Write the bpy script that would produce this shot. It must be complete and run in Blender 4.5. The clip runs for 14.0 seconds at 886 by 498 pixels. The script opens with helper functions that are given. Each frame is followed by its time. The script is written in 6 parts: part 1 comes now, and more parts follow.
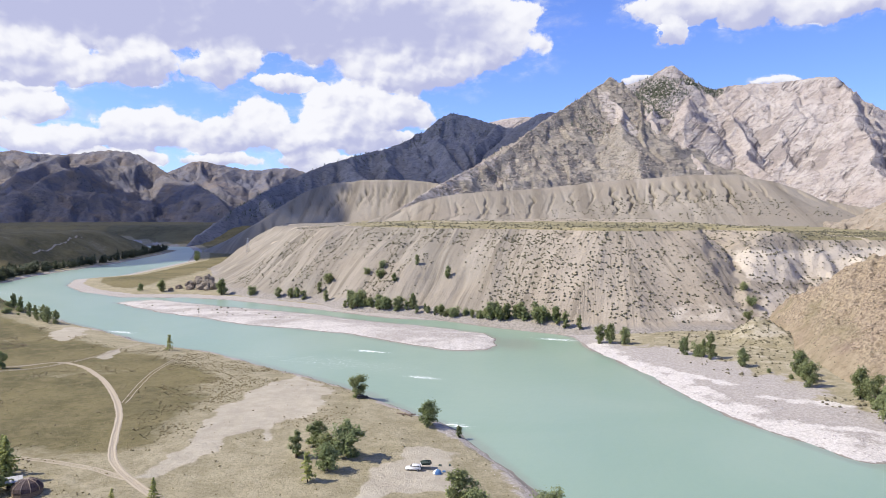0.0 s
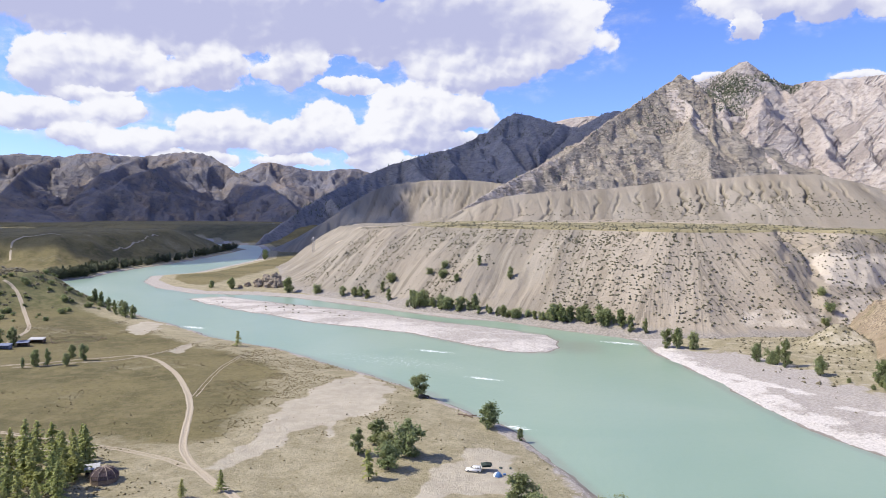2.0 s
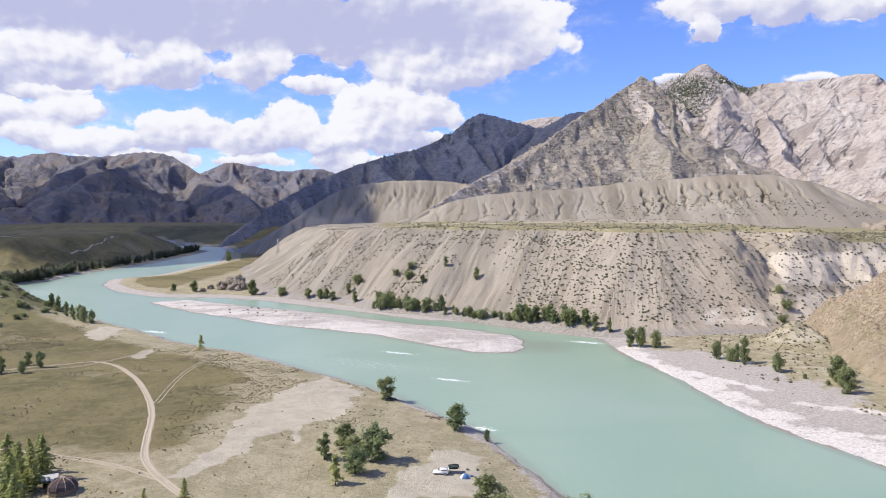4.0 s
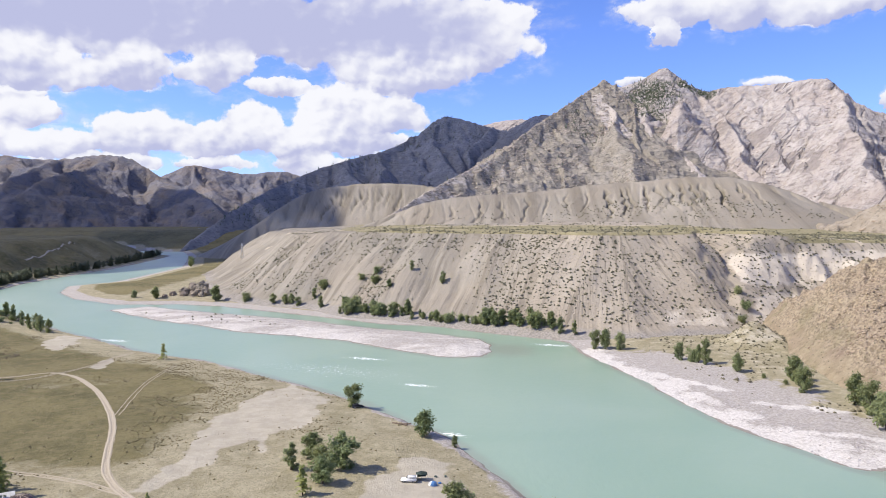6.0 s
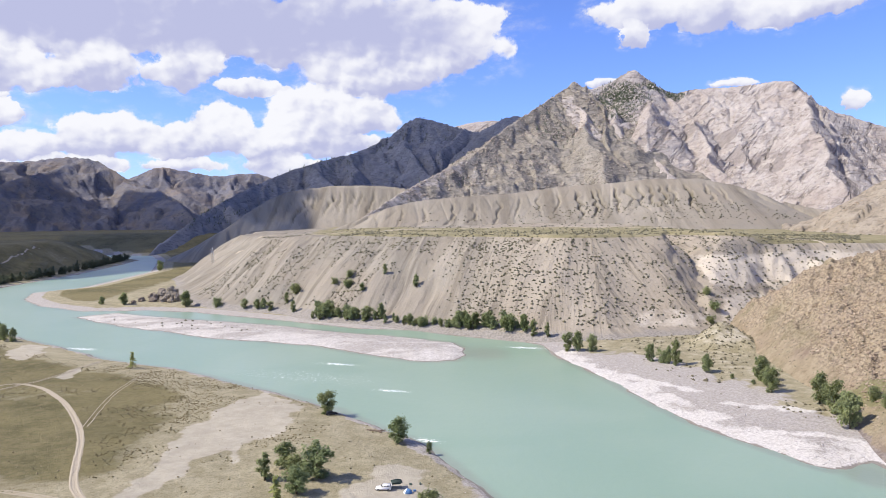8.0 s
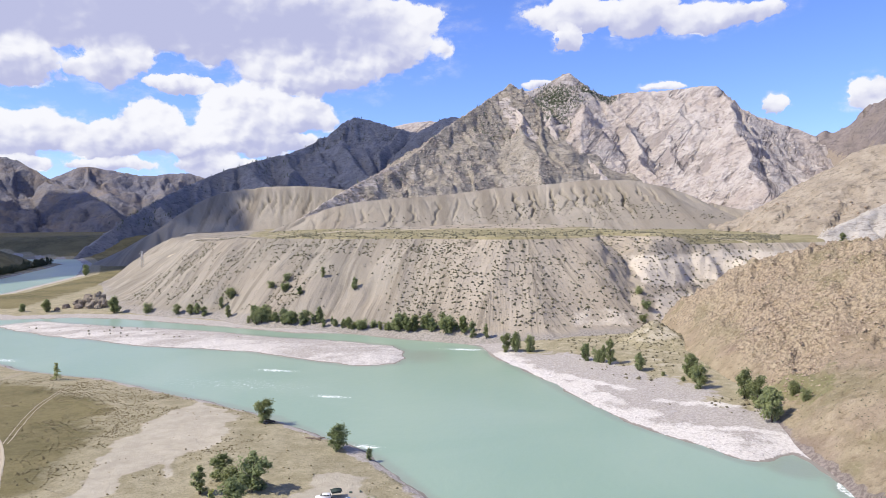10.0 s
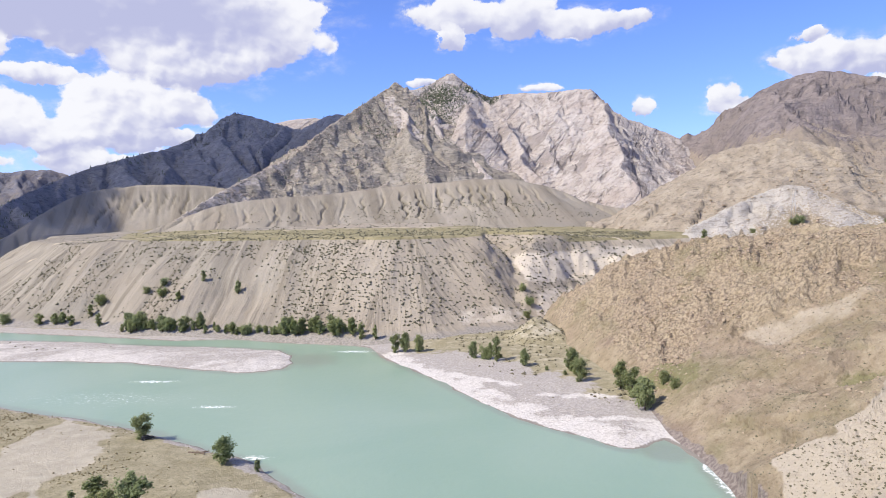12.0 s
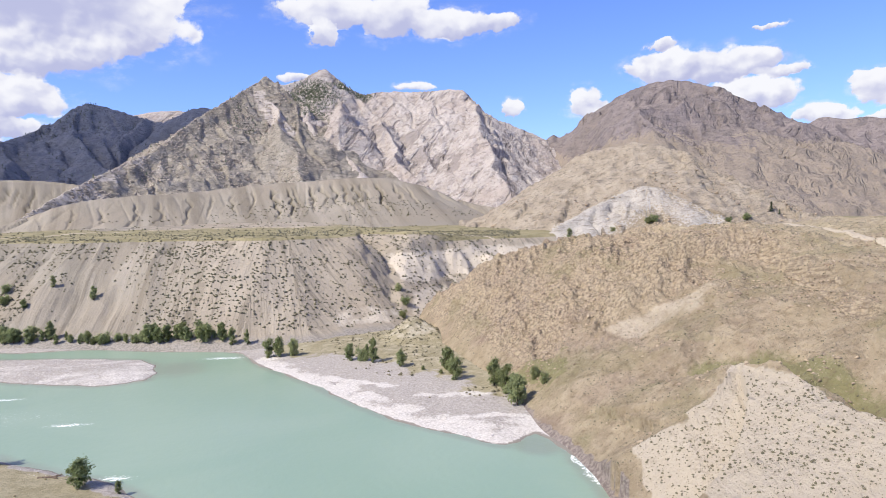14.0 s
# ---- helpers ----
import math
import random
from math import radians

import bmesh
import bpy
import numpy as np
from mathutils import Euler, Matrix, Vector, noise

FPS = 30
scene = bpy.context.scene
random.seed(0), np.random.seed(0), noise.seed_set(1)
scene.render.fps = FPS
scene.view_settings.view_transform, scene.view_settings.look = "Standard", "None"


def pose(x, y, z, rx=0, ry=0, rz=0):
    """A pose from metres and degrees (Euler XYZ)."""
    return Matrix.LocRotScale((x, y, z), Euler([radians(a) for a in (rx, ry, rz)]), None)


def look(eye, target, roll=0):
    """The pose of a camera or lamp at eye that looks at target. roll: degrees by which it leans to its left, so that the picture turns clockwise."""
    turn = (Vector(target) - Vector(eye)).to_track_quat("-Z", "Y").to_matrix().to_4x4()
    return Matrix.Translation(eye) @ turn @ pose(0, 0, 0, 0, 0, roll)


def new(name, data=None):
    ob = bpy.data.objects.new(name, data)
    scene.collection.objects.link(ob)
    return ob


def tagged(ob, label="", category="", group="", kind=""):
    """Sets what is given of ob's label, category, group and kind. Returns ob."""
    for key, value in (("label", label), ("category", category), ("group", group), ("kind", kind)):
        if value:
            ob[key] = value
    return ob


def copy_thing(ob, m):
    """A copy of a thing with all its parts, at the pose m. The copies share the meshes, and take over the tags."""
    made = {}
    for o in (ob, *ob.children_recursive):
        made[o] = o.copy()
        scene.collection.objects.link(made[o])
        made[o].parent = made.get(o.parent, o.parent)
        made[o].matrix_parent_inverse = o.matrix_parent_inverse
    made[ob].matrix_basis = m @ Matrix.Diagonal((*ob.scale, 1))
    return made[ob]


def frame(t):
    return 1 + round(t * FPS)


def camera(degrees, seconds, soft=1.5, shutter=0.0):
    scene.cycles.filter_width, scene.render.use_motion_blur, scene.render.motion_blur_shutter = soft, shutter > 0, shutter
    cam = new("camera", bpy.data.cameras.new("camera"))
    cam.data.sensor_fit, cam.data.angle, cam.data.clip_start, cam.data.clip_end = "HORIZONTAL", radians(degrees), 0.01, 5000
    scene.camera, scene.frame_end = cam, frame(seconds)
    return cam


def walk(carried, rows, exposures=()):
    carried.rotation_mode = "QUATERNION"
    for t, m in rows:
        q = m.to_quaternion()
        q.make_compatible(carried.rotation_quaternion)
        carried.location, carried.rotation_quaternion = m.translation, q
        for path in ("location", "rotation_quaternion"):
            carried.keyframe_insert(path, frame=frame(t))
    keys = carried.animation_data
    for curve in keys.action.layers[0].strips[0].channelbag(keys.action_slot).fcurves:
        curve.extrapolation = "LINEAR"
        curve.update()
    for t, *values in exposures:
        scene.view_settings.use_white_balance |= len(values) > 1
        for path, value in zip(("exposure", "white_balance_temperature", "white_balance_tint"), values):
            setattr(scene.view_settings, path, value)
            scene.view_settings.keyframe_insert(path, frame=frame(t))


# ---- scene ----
# The camera: a drone that hovers, pans to the right and climbs ten metres.
cam = camera(65.7, 14.0, soft=0.9)
PATH = [  # seconds, x, y, z, yaw, pitch, roll
    (0.0, 0.00, 0.00, 75.00, 0.00, -2.75, -0.18), (0.5, 0.03, 0.34, 75.02, 1.33, -2.80, -0.16),
    (1.0, 0.01, 0.64, 75.03, 3.26, -2.85, -0.27), (1.5, 0.05, 0.84, 75.03, 4.93, -2.81, -0.34),
    (2.0, 0.12, 0.91, 75.05, 5.24, -2.75, -0.38), (2.5, 0.21, 0.89, 75.11, 4.75, -2.72, -0.33),
    (3.0, 0.21, 0.84, 75.30, 3.91, -2.74, -0.26), (5.5, 0.19, 0.58, 76.90, 0.34, -2.67, 0.03),
    (6.0, 0.16, 0.51, 77.33, -0.44, -2.55, 0.15), (6.5, 0.13, 0.44, 77.81, -1.32, -2.48, 0.33),
    (7.0, 0.12, 0.37, 78.27, -2.02, -2.48, 0.44), (9.5, 0.24, 0.13, 80.54, -5.47, -2.48, 0.61),
    (10.0, 0.21, 0.09, 80.97, -7.83, -2.54, 0.71), (10.5, 0.10, 0.05, 81.40, -10.89, -2.63, 0.76),
    (11.0, -0.07, 0.02, 81.86, -13.52, -2.67, 0.89), (11.5, -0.22, -0.02, 82.38, -15.20, -2.77, 1.00),
    (12.0, -0.29, -0.06, 82.96, -17.26, -2.88, 1.08), (12.5, -0.34, -0.05, 83.55, -20.73, -2.99, 1.05),
    (13.0, -0.37, 0.05, 84.09, -24.40, -3.11, 1.07), (13.5, -0.40, 0.22, 84.53, -26.51, -3.21, 1.07),
    (14.0, -0.42, 0.39, 84.92, -27.69, -3.28, 1.07)]
walk(cam, [(t, pose(x, y, z, 90 + p, r, w)) for t, x, y, z, w, p, r in PATH])
scene.view_settings.exposure = 0.35

# ---- node helpers ----


class Graph:
    """Short hand for building a node tree."""

    def __init__(self, tree):
        self.tree, self.nodes, self.links = tree, tree.nodes, tree.links

    def put(self, kind, **kw):
        n = self.nodes.new(kind)
        for k, v in kw.items():
            setattr(n, k, v)
        return n

    def feed(self, socket, value):
        if isinstance(value, bpy.types.NodeSocket):
            self.links.new(value, socket)
        elif value is not None:
            socket.default_value = value

    def m(self, op, a, b=None, c=None, clamp=False):
        n = self.put("ShaderNodeMath", operation=op, use_clamp=clamp)
        for s, v in zip(n.inputs, (a, b, c)):
            self.feed(s, v)
        return n.outputs[0]

    def v(self, op, a, b=None, c=None, scale=None):
        n = self.put("ShaderNodeVectorMath", operation=op)
        for s, v in zip(n.inputs, (a, b, c)):
            self.feed(s, v)
        if scale is not None:
            self.feed(n.inputs["Scale"], scale)
        return n.outputs["Value" if op in ("LENGTH", "DOT_PRODUCT") else "Vector"]

    def step(self, x, lo, hi, a=0.0, b=1.0):
        n = self.put("ShaderNodeMapRange", interpolation_type="SMOOTHSTEP")
        for s, v in zip(n.inputs, (x, lo, hi, a, b)):
            self.feed(s, v)
        return n.outputs[0]

    def noise(self, vec, scale, detail=4.0, rough=0.55, distortion=0.0):
        n = self.put("ShaderNodeTexNoise")
        self.feed(n.inputs["Vector"], vec)
        n.inputs["Scale"].default_value, n.inputs["Detail"].default_value = scale, detail
        n.inputs["Roughness"].default_value, n.inputs["Distortion"].default_value = rough, distortion
        return n.outputs["Fac"]

    def noise_colour(self, vec, scale):
        n = self.put("ShaderNodeTexNoise")
        self.feed(n.inputs["Vector"], vec)
        n.inputs["Scale"].default_value, n.inputs["Detail"].default_value = scale, 3.0
        return n.outputs["Color"]

    def mix(self, f, a, b):
        n = self.put("ShaderNodeMix", data_type="RGBA")
        self.feed(n.inputs[0], f)
        self.feed(n.inputs[6], (*a, 1) if isinstance(a, tuple) else a)
        self.feed(n.inputs[7], (*b, 1) if isinstance(b, tuple) else b)
        return n.outputs[2]

    def attr(self, name):
        return self.put("ShaderNodeAttribute", attribute_name=name).outputs["Fac"]

    def place(self):
        return self.put("ShaderNodeNewGeometry").outputs["Position"]


# ---- sky and sun ----
SUN_AZ, SUN_EL = -97.0, 47.0   # degrees clockwise from +y, and above the horizon
world = bpy.data.worlds.new("sky")
scene.world = world
world.use_nodes = True
g = Graph(world.node_tree)
g.nodes.clear()
sky = g.put("ShaderNodeTexSky", sky_type="NISHITA", sun_disc=False, sun_elevation=radians(SUN_EL), sun_rotation=radians(SUN_AZ % 360))
sky.altitude, sky.air_density, sky.dust_density, sky.ozone_density = 900, 1.0, 0.6, 1.6

# Cumulus, each puff: azimuth, elevation, half width, half height in degrees.
DECK = [(-27.3, 14.4, 12.5, 1.8), (-15.2, 15.2, 11.7, 2.1), (-6.3, 14.8, 7.4, 2.6), (0.7, 14.5, 6.5, 2.6), (4.4, 15.6, 3.3, 1.5), (-3.0, 12.5, 5.6, 2.2)]
MID = [(-31.2, 11.2, 3.9, 1.8), (-28.1, 10.6, 2.2, 1.2), (-23.5, 11.6, 3.0, 1.7), (-17.4, 12.1, 2.4, 1.9), (-12.6, 10.6, 2.2, 0.6), (-34.8, 10.6, 2.6, 2.0),
       (-35.5, 7.2, 2.6, 1.1), (-32.3, 8.8, 2.0, 0.5)]
BAND = [(-31.0, 7.6, 2.1, 1.0), (-31.7, 5.6, 2.8, 1.1), (-27.8, 5.6, 2.6, 0.9), (-24.4, 6.3, 2.8, 1.5), (-21.6, 6.6, 2.5, 1.4), (-17.9, 6.1, 2.6, 1.3),
        (-14.9, 7.2, 2.4, 1.8), (-11.3, 6.3, 2.7, 1.3), (-7.7, 8.1, 3.9, 2.5), (-4.0, 8.7, 3.0, 1.4), (-10.4, 4.5, 2.3, 1.0), (-4.4, 6.4, 2.3, 0.7),
        (-8.6, 4.3, 2.5, 0.8), (-17.5, 4.3, 2.6, 0.5), (-25.6, 4.3, 3.5, 0.5)]
RIGHT = [(19.0, 15.9, 3.5, 1.2), (18.2, 14.2, 1.1, 0.9), (23.8, 15.6, 2.7, 1.5), (28.3, 14.9, 3.1, 1.1), (31.4, 14.8, 2.6, 0.7), (25.7, 10.2, 1.5, 0.3), (16.1, 10.7, 1.3, 0.3)]
EAST = [(45.8, 10.7, 2.3, 1.2), (49.9, 10.5, 3.1, 1.1), (51.9, 8.3, 2.8, 1.0), (53.8, 9.7, 1.8, 0.4), (56.7, 6.5, 1.8, 0.6), (59.8, 8.3, 1.4, 0.8), (61.1, 7.6, 1.9, 0.9),
        (60.5, 5.9, 1.3, 0.3), (45.4, 12.4, 0.8, 0.4), (53.0, 13.0, 1.0, 0.14), (39.5, 8.2, 1.3, 1.0), (33.5, 8.0, 0.6, 0.7)]
way = g.put("ShaderNodeTexCoord").outputs["Generated"]
xyz = g.put("ShaderNodeSeparateXYZ")
g.feed(xyz.inputs[0], way)
DEG = 57.29578
az = g.m("MULTIPLY", g.m("ARCTAN2", xyz.outputs[0], xyz.outputs[1]), DEG)
el = g.m("MULTIPLY", g.m("ARCSINE", xyz.outputs[2]), DEG)
flat = g.put("ShaderNodeCombineXYZ")
g.feed(flat.inputs[0], az)
g.feed(flat.inputs[1], el)
spot = flat.outputs[0]
# the puffs' rims are pushed about by noise before they are measured


def heads(p):
    """Cauliflower heads of cloud: low in the middle of each head."""
    total = None
    for size, weight in ((0.34, 1.0), (0.85, 0.42), (2.0, 0.12)):
        n = g.put("ShaderNodeTexVoronoi", feature="SMOOTH_F1", voronoi_dimensions="2D")
        n.inputs["Scale"].default_value, n.inputs["Smoothness"].default_value = size, 0.35
        g.feed(n.inputs["Vector"], p)
        d = g.m("MULTIPLY", n.outputs["Distance"], weight)
        total = d if total is None else g.m("ADD", total, d)
    return total


wob = g.put("ShaderNodeTexNoise")
g.feed(wob.inputs["Vector"], spot)
wob.inputs["Scale"].default_value, wob.inputs["Detail"].default_value, wob.inputs["Roughness"].default_value = 0.40, 6.0, 0.6
warp = g.v("SUBTRACT", wob.outputs["Color"], (0.5, 0.5, 0.5))
bent = g.v("ADD", spot, g.v("MULTIPLY", warp, (4.2, 1.8, 0.0)))
most, weight, lift = None, None, None
for u, w, su, sv in DECK + MID + BAND + RIGHT + EAST:
    local = g.v("MULTIPLY_ADD", bent, (1 / su, 1 / sv, 0.0), (-u / su, -w / sv, 0.0))
    inside_by = g.m("SUBTRACT", 1.24, g.v("LENGTH", local))
    share = g.m("MAXIMUM", inside_by, 0.0)
    part_lift = g.v("SCALE", local, scale=share)
    most = inside_by if most is None else g.m("MAXIMUM", most, inside_by)
    weight = share if weight is None else g.m("ADD", weight, share)
    lift = part_lift if lift is None else g.v("ADD", lift, part_lift)
crisp = g.v("ADD", g.v("MULTIPLY", spot, (1.0, 1.35, 1.0)), g.v("MULTIPLY", warp, (1.6, 1.6, 0.0)))
lump, lump_lit = heads(crisp), heads(g.v("ADD", crisp, (-0.45, 0.50, 0.0)))
grain = g.noise(spot, 1.1, 7.0, 0.6)
thick = g.m("ADD", most, g.m("ADD", g.m("MULTIPLY", g.m("SUBTRACT", 0.78, lump), 0.42), g.m("MULTIPLY", g.m("SUBTRACT", grain, 0.5), 0.30)))
veil = g.m("MULTIPLY", g.step(thick, -0.45, 0.20), g.step(g.noise(g.v("MULTIPLY", spot, (0.6, 1.2, 1.0)), 0.5, 6.0, 0.65), 0.42, 0.72, 0.0, 0.55))
mask = g.m("MAXIMUM", g.step(thick, 0.04, 0.24), veil)
# the sky behind and beside the view carries scattered cloud of the same kind
beside = g.step(g.m("ABSOLUTE", g.m("SUBTRACT", az, 13.0)), 54.0, 66.0)
loose = g.m("MULTIPLY", g.step(g.noise(way, 3.2, 6.0, 0.6), 0.50, 0.60), g.step(el, 3.0, 9.0))
above = g.m("MULTIPLY", loose, g.step(el, 19.0, 26.0))
mask = g.m("MAXIMUM", mask, g.m("MAXIMUM", g.m("MULTIPLY", loose, beside), above))
split = g.put("ShaderNodeSeparateXYZ")
g.feed(split.inputs[0], lift)
height = g.m("DIVIDE", split.outputs[1], g.m("MAXIMUM", weight, 0.05))
tone = g.m("ADD", g.m("MULTIPLY", height, 0.62), g.m("MULTIPLY", g.m("SUBTRACT", g.noise(spot, 0.22, 3.0, 0.5), 0.5), 1.5))
tone = g.m("ADD", tone, g.m("MULTIPLY", g.m("SUBTRACT", lump_lit, lump), g.step(el, 12.0, 15.0, 0.95, 0.55)))
tone = g.m("SUBTRACT", tone, g.m("MULTIPLY", g.step(el, 12.2, 15.5), g.m("ADD", g.step(az, 6.0, -4.0, 0.0, 0.62), g.m("MULTIPLY", g.noise(g.v("MULTIPLY", bent, (0.6, 1.5, 1.0)), 0.30, 5.0, 0.55), g.step(az, 8.0, -2.0, 0.0, 0.9)))))
cloud = g.mix(g.step(tone, -0.80, 0.42), (0.53, 0.555, 0.80), (0.97, 0.975, 1.03))
bg_sky, bg_cloud = g.put("ShaderNodeBackground"), g.put("ShaderNodeBackground")
g.feed(bg_sky.inputs[0], g.v("MULTIPLY", sky.outputs[0], (0.73, 0.87, 1.46)))   # thin dry mountain air: a deeper blue
bg_sky.inputs[1].default_value = 0.12
g.feed(bg_cloud.inputs[0], cloud)
bg_cloud.inputs[1].default_value = 0.76
both = g.put("ShaderNodeMixShader")
for s, v in zip(both.inputs, (mask, bg_sky.outputs[0], bg_cloud.outputs[0])):
    g.feed(s, v)
g.feed(g.put("ShaderNodeOutputWorld").inputs[0], both.outputs[0])

sun = new("sun", bpy.data.lights.new("sun", "SUN"))
sun.data.energy, sun.data.angle, sun.data.color = 4.8, radians(0.53), (1.0, 0.918, 0.785)
to_sun = Vector((math.sin(radians(SUN_AZ)) * math.cos(radians(SUN_EL)), math.cos(radians(SUN_AZ)) * math.cos(radians(SUN_EL)), math.sin(radians(SUN_EL))))
sun.matrix_world = look(to_sun * 900, (0, 0, 0))

# ---- noise, distances and sheets of ground ----
TABLE = np.random.RandomState(7).rand(256, 256)


def value_noise(x, y):
    xi, yi = np.floor(x).astype(int), np.floor(y).astype(int)
    fx, fy = x - xi, y - yi
    fx, fy = fx * fx * fx * (fx * (fx * 6 - 15) + 10), fy * fy * fy * (fy * (fy * 6 - 15) + 10)
    a, b = TABLE[xi % 256, yi % 256], TABLE[(xi + 1) % 256, yi % 256]
    c, d = TABLE[xi % 256, (yi + 1) % 256], TABLE[(xi + 1) % 256, (yi + 1) % 256]
    return (a + (b - a) * fx) * (1 - fy) + (c + (d - c) * fx) * fy


def fbm(x, y, octaves=5, gain=0.5):
    """About -1 to 1."""
    total, amp, norm = 0.0, 1.0, 0.0
    for i in range(octaves):
        total = total + amp * (value_noise(x + 17.3 * i, y + 41.7 * i) * 2 - 1)
        norm += amp
        amp *= gain
        x, y = (x * 0.8 - y * 0.6) * 2.03, (x * 0.6 + y * 0.8) * 2.03
    return total / norm * 1.5


def ridged(x, y, octaves=5, gain=0.55):
    """0 to 1, with sharp crests at 1."""
    total, amp, norm, keep = 0.0, 1.0, 0.0, 1.0
    for i in range(octaves):
        n = (1 - np.abs(value_noise(x + 11.1 * i, y + 23.3 * i) * 2 - 1)) ** 2
        total = total + amp * n * keep
        norm += amp
        keep = np.clip(n * 1.6, 0, 1)
        amp *= gain
        x, y = (x * 0.8 - y * 0.6) * 2.07, (x * 0.6 + y * 0.8) * 2.07
    return total / norm


def smooth(x, lo, hi):
    t = np.clip((x - lo) / (hi - lo), 0, 1)
    return t * t * (3 - 2 * t)


def along(pts, X, Y):
    """Distance to a line of points, the way along it, its height there, and the side (+ to the right of its run)."""
    best, S, H, side, run = np.full(X.shape, 1e9), np.zeros(X.shape), np.zeros(X.shape), np.ones(X.shape), 0.0
    for p, q in zip(pts[:-1], pts[1:]):
        dx, dy = q[0] - p[0], q[1] - p[1]
        size = math.hypot(dx, dy)
        t = np.clip(((X - p[0]) * dx + (Y - p[1]) * dy) / size ** 2, 0, 1)
        d = np.hypot(X - p[0] - t * dx, Y - p[1] - t * dy)
        near = d < best
        best = np.where(near, d, best)
        S = np.where(near, run + t * size, S)
        if len(p) > 2:
            H = np.where(near, p[2] + t * (q[2] - p[2]), H)
        side = np.where(near, np.sign((X - p[0]) * dy - (Y - p[1]) * dx), side)
        run += size
    return best, S, H, side


def inside(pts, X, Y):
    """Signed distance to a closed outline, + inside, and the way along it."""
    loop = list(pts) + [pts[0]]
    d, s, _, _ = along(loop, X, Y)
    odd = np.zeros(X.shape, bool)
    for p, q in zip(loop[:-1], loop[1:]):
        if p[1] != q[1]:
            cross = (p[1] > Y) != (q[1] > Y)
            odd ^= cross & (X < (q[0] - p[0]) * (Y - p[1]) / (q[1] - p[1]) + p[0])
    return np.where(odd, d, -d), s


def curve(pts, rounds=2):
    """Rounds off a line's corners."""
    for _ in range(rounds):
        out = [pts[0]]
        for p, q in zip(pts[:-1], pts[1:]):
            out += [tuple(a * 0.75 + b * 0.25 for a, b in zip(p, q)), tuple(a * 0.25 + b * 0.75 for a, b in zip(p, q))]
        pts = out + [pts[-1]]
    return pts


def sheet(name, height, turns, radii, material, label, category, masks=None, cut=None, kind="structure", closed=False):
    """A sheet of ground, fine near the middle of the valley and coarser far off. cut: drops what lies under another ground."""
    A, RR = np.meshgrid(np.radians(turns), radii, indexing="ij")
    X, Y = RR * np.sin(A), RR * np.cos(A)
    Zs = height(X, Y)
    na, nr = X.shape
    idx = np.arange(na * nr).reshape(na, nr)
    if closed:
        idx = np.vstack([idx, idx[:1]])
    quads = np.stack([idx[:-1, :-1], idx[:-1, 1:], idx[1:, 1:], idx[1:, :-1]], -1).reshape(-1, 4)[:, ::-1]
    if cut is not None:
        low = (Zs < cut(X, Y) - 2.5).ravel()
        quads = quads[~low[quads].all(1)]
    used = np.unique(quads)
    renum = np.zeros(na * nr, int)
    renum[used] = np.arange(len(used))
    quads = renum[quads]
    co = np.stack([X.ravel()[used], Y.ravel()[used], Zs.ravel()[used]], 1)
    me = bpy.data.meshes.new(name)
    me.vertices.add(len(co))
    me.vertices.foreach_set("co", co.astype(np.float32).ravel())
    me.loops.add(quads.size)
    me.loops.foreach_set("vertex_index", quads.ravel().astype(np.int32))
    me.polygons.add(len(quads))
    me.polygons.foreach_set("loop_start", np.arange(0, quads.size, 4, dtype=np.int32))
    me.polygons.foreach_set("use_smooth", np.ones(len(quads), bool))
    me.update(calc_edges=True)
    for key, values in (masks(X, Y, Zs) if masks else {}).items():
        me.attributes.new(key, "FLOAT", "POINT").data.foreach_set("value", values.ravel()[used].astype(np.float32))
    me.materials.append(material)
    return tagged(new(name, me), label, category, kind=kind)

# ---- materials ----


def material(name, build):
    mat = bpy.data.materials.new(name)
    mat.use_nodes = True
    k = Graph(mat.node_tree)
    bsdf = k.nodes["Principled BSDF"]
    bsdf.inputs["Specular IOR Level"].default_value = 0.25
    build(k, bsdf)
    return mat


def finish(k, bsdf, colour, rough, relief=None, depth=0.5):
    k.feed(bsdf.inputs["Base Color"], (*colour, 1) if isinstance(colour, tuple) else colour)
    k.feed(bsdf.inputs["Roughness"], rough)
    if relief is not None:
        b = k.put("ShaderNodeBump")
        b.inputs["Strength"].default_value, b.inputs["Distance"].default_value = 1.0, depth
        k.feed(b.inputs["Height"], relief)
        k.links.new(b.outputs[0], bsdf.inputs["Normal"])


def plain(name, colour, rough=0.8, spread=0.15, scale=3.0, metal=0.0):
    """A surface of one paint or cloth, with slight stains."""
    def build(k, b):
        n = k.noise(k.put("ShaderNodeTexCoord").outputs["Object"], scale, 5.0)
        dark = tuple(c * (1 - spread) for c in colour)
        lite = tuple(min(c * (1 + spread), 1) for c in colour)
        b.inputs["Metallic"].default_value = metal
        finish(k, b, k.mix(k.step(n, 0.3, 0.7), dark, lite), rough, n, 0.01)
    return material(name, build)


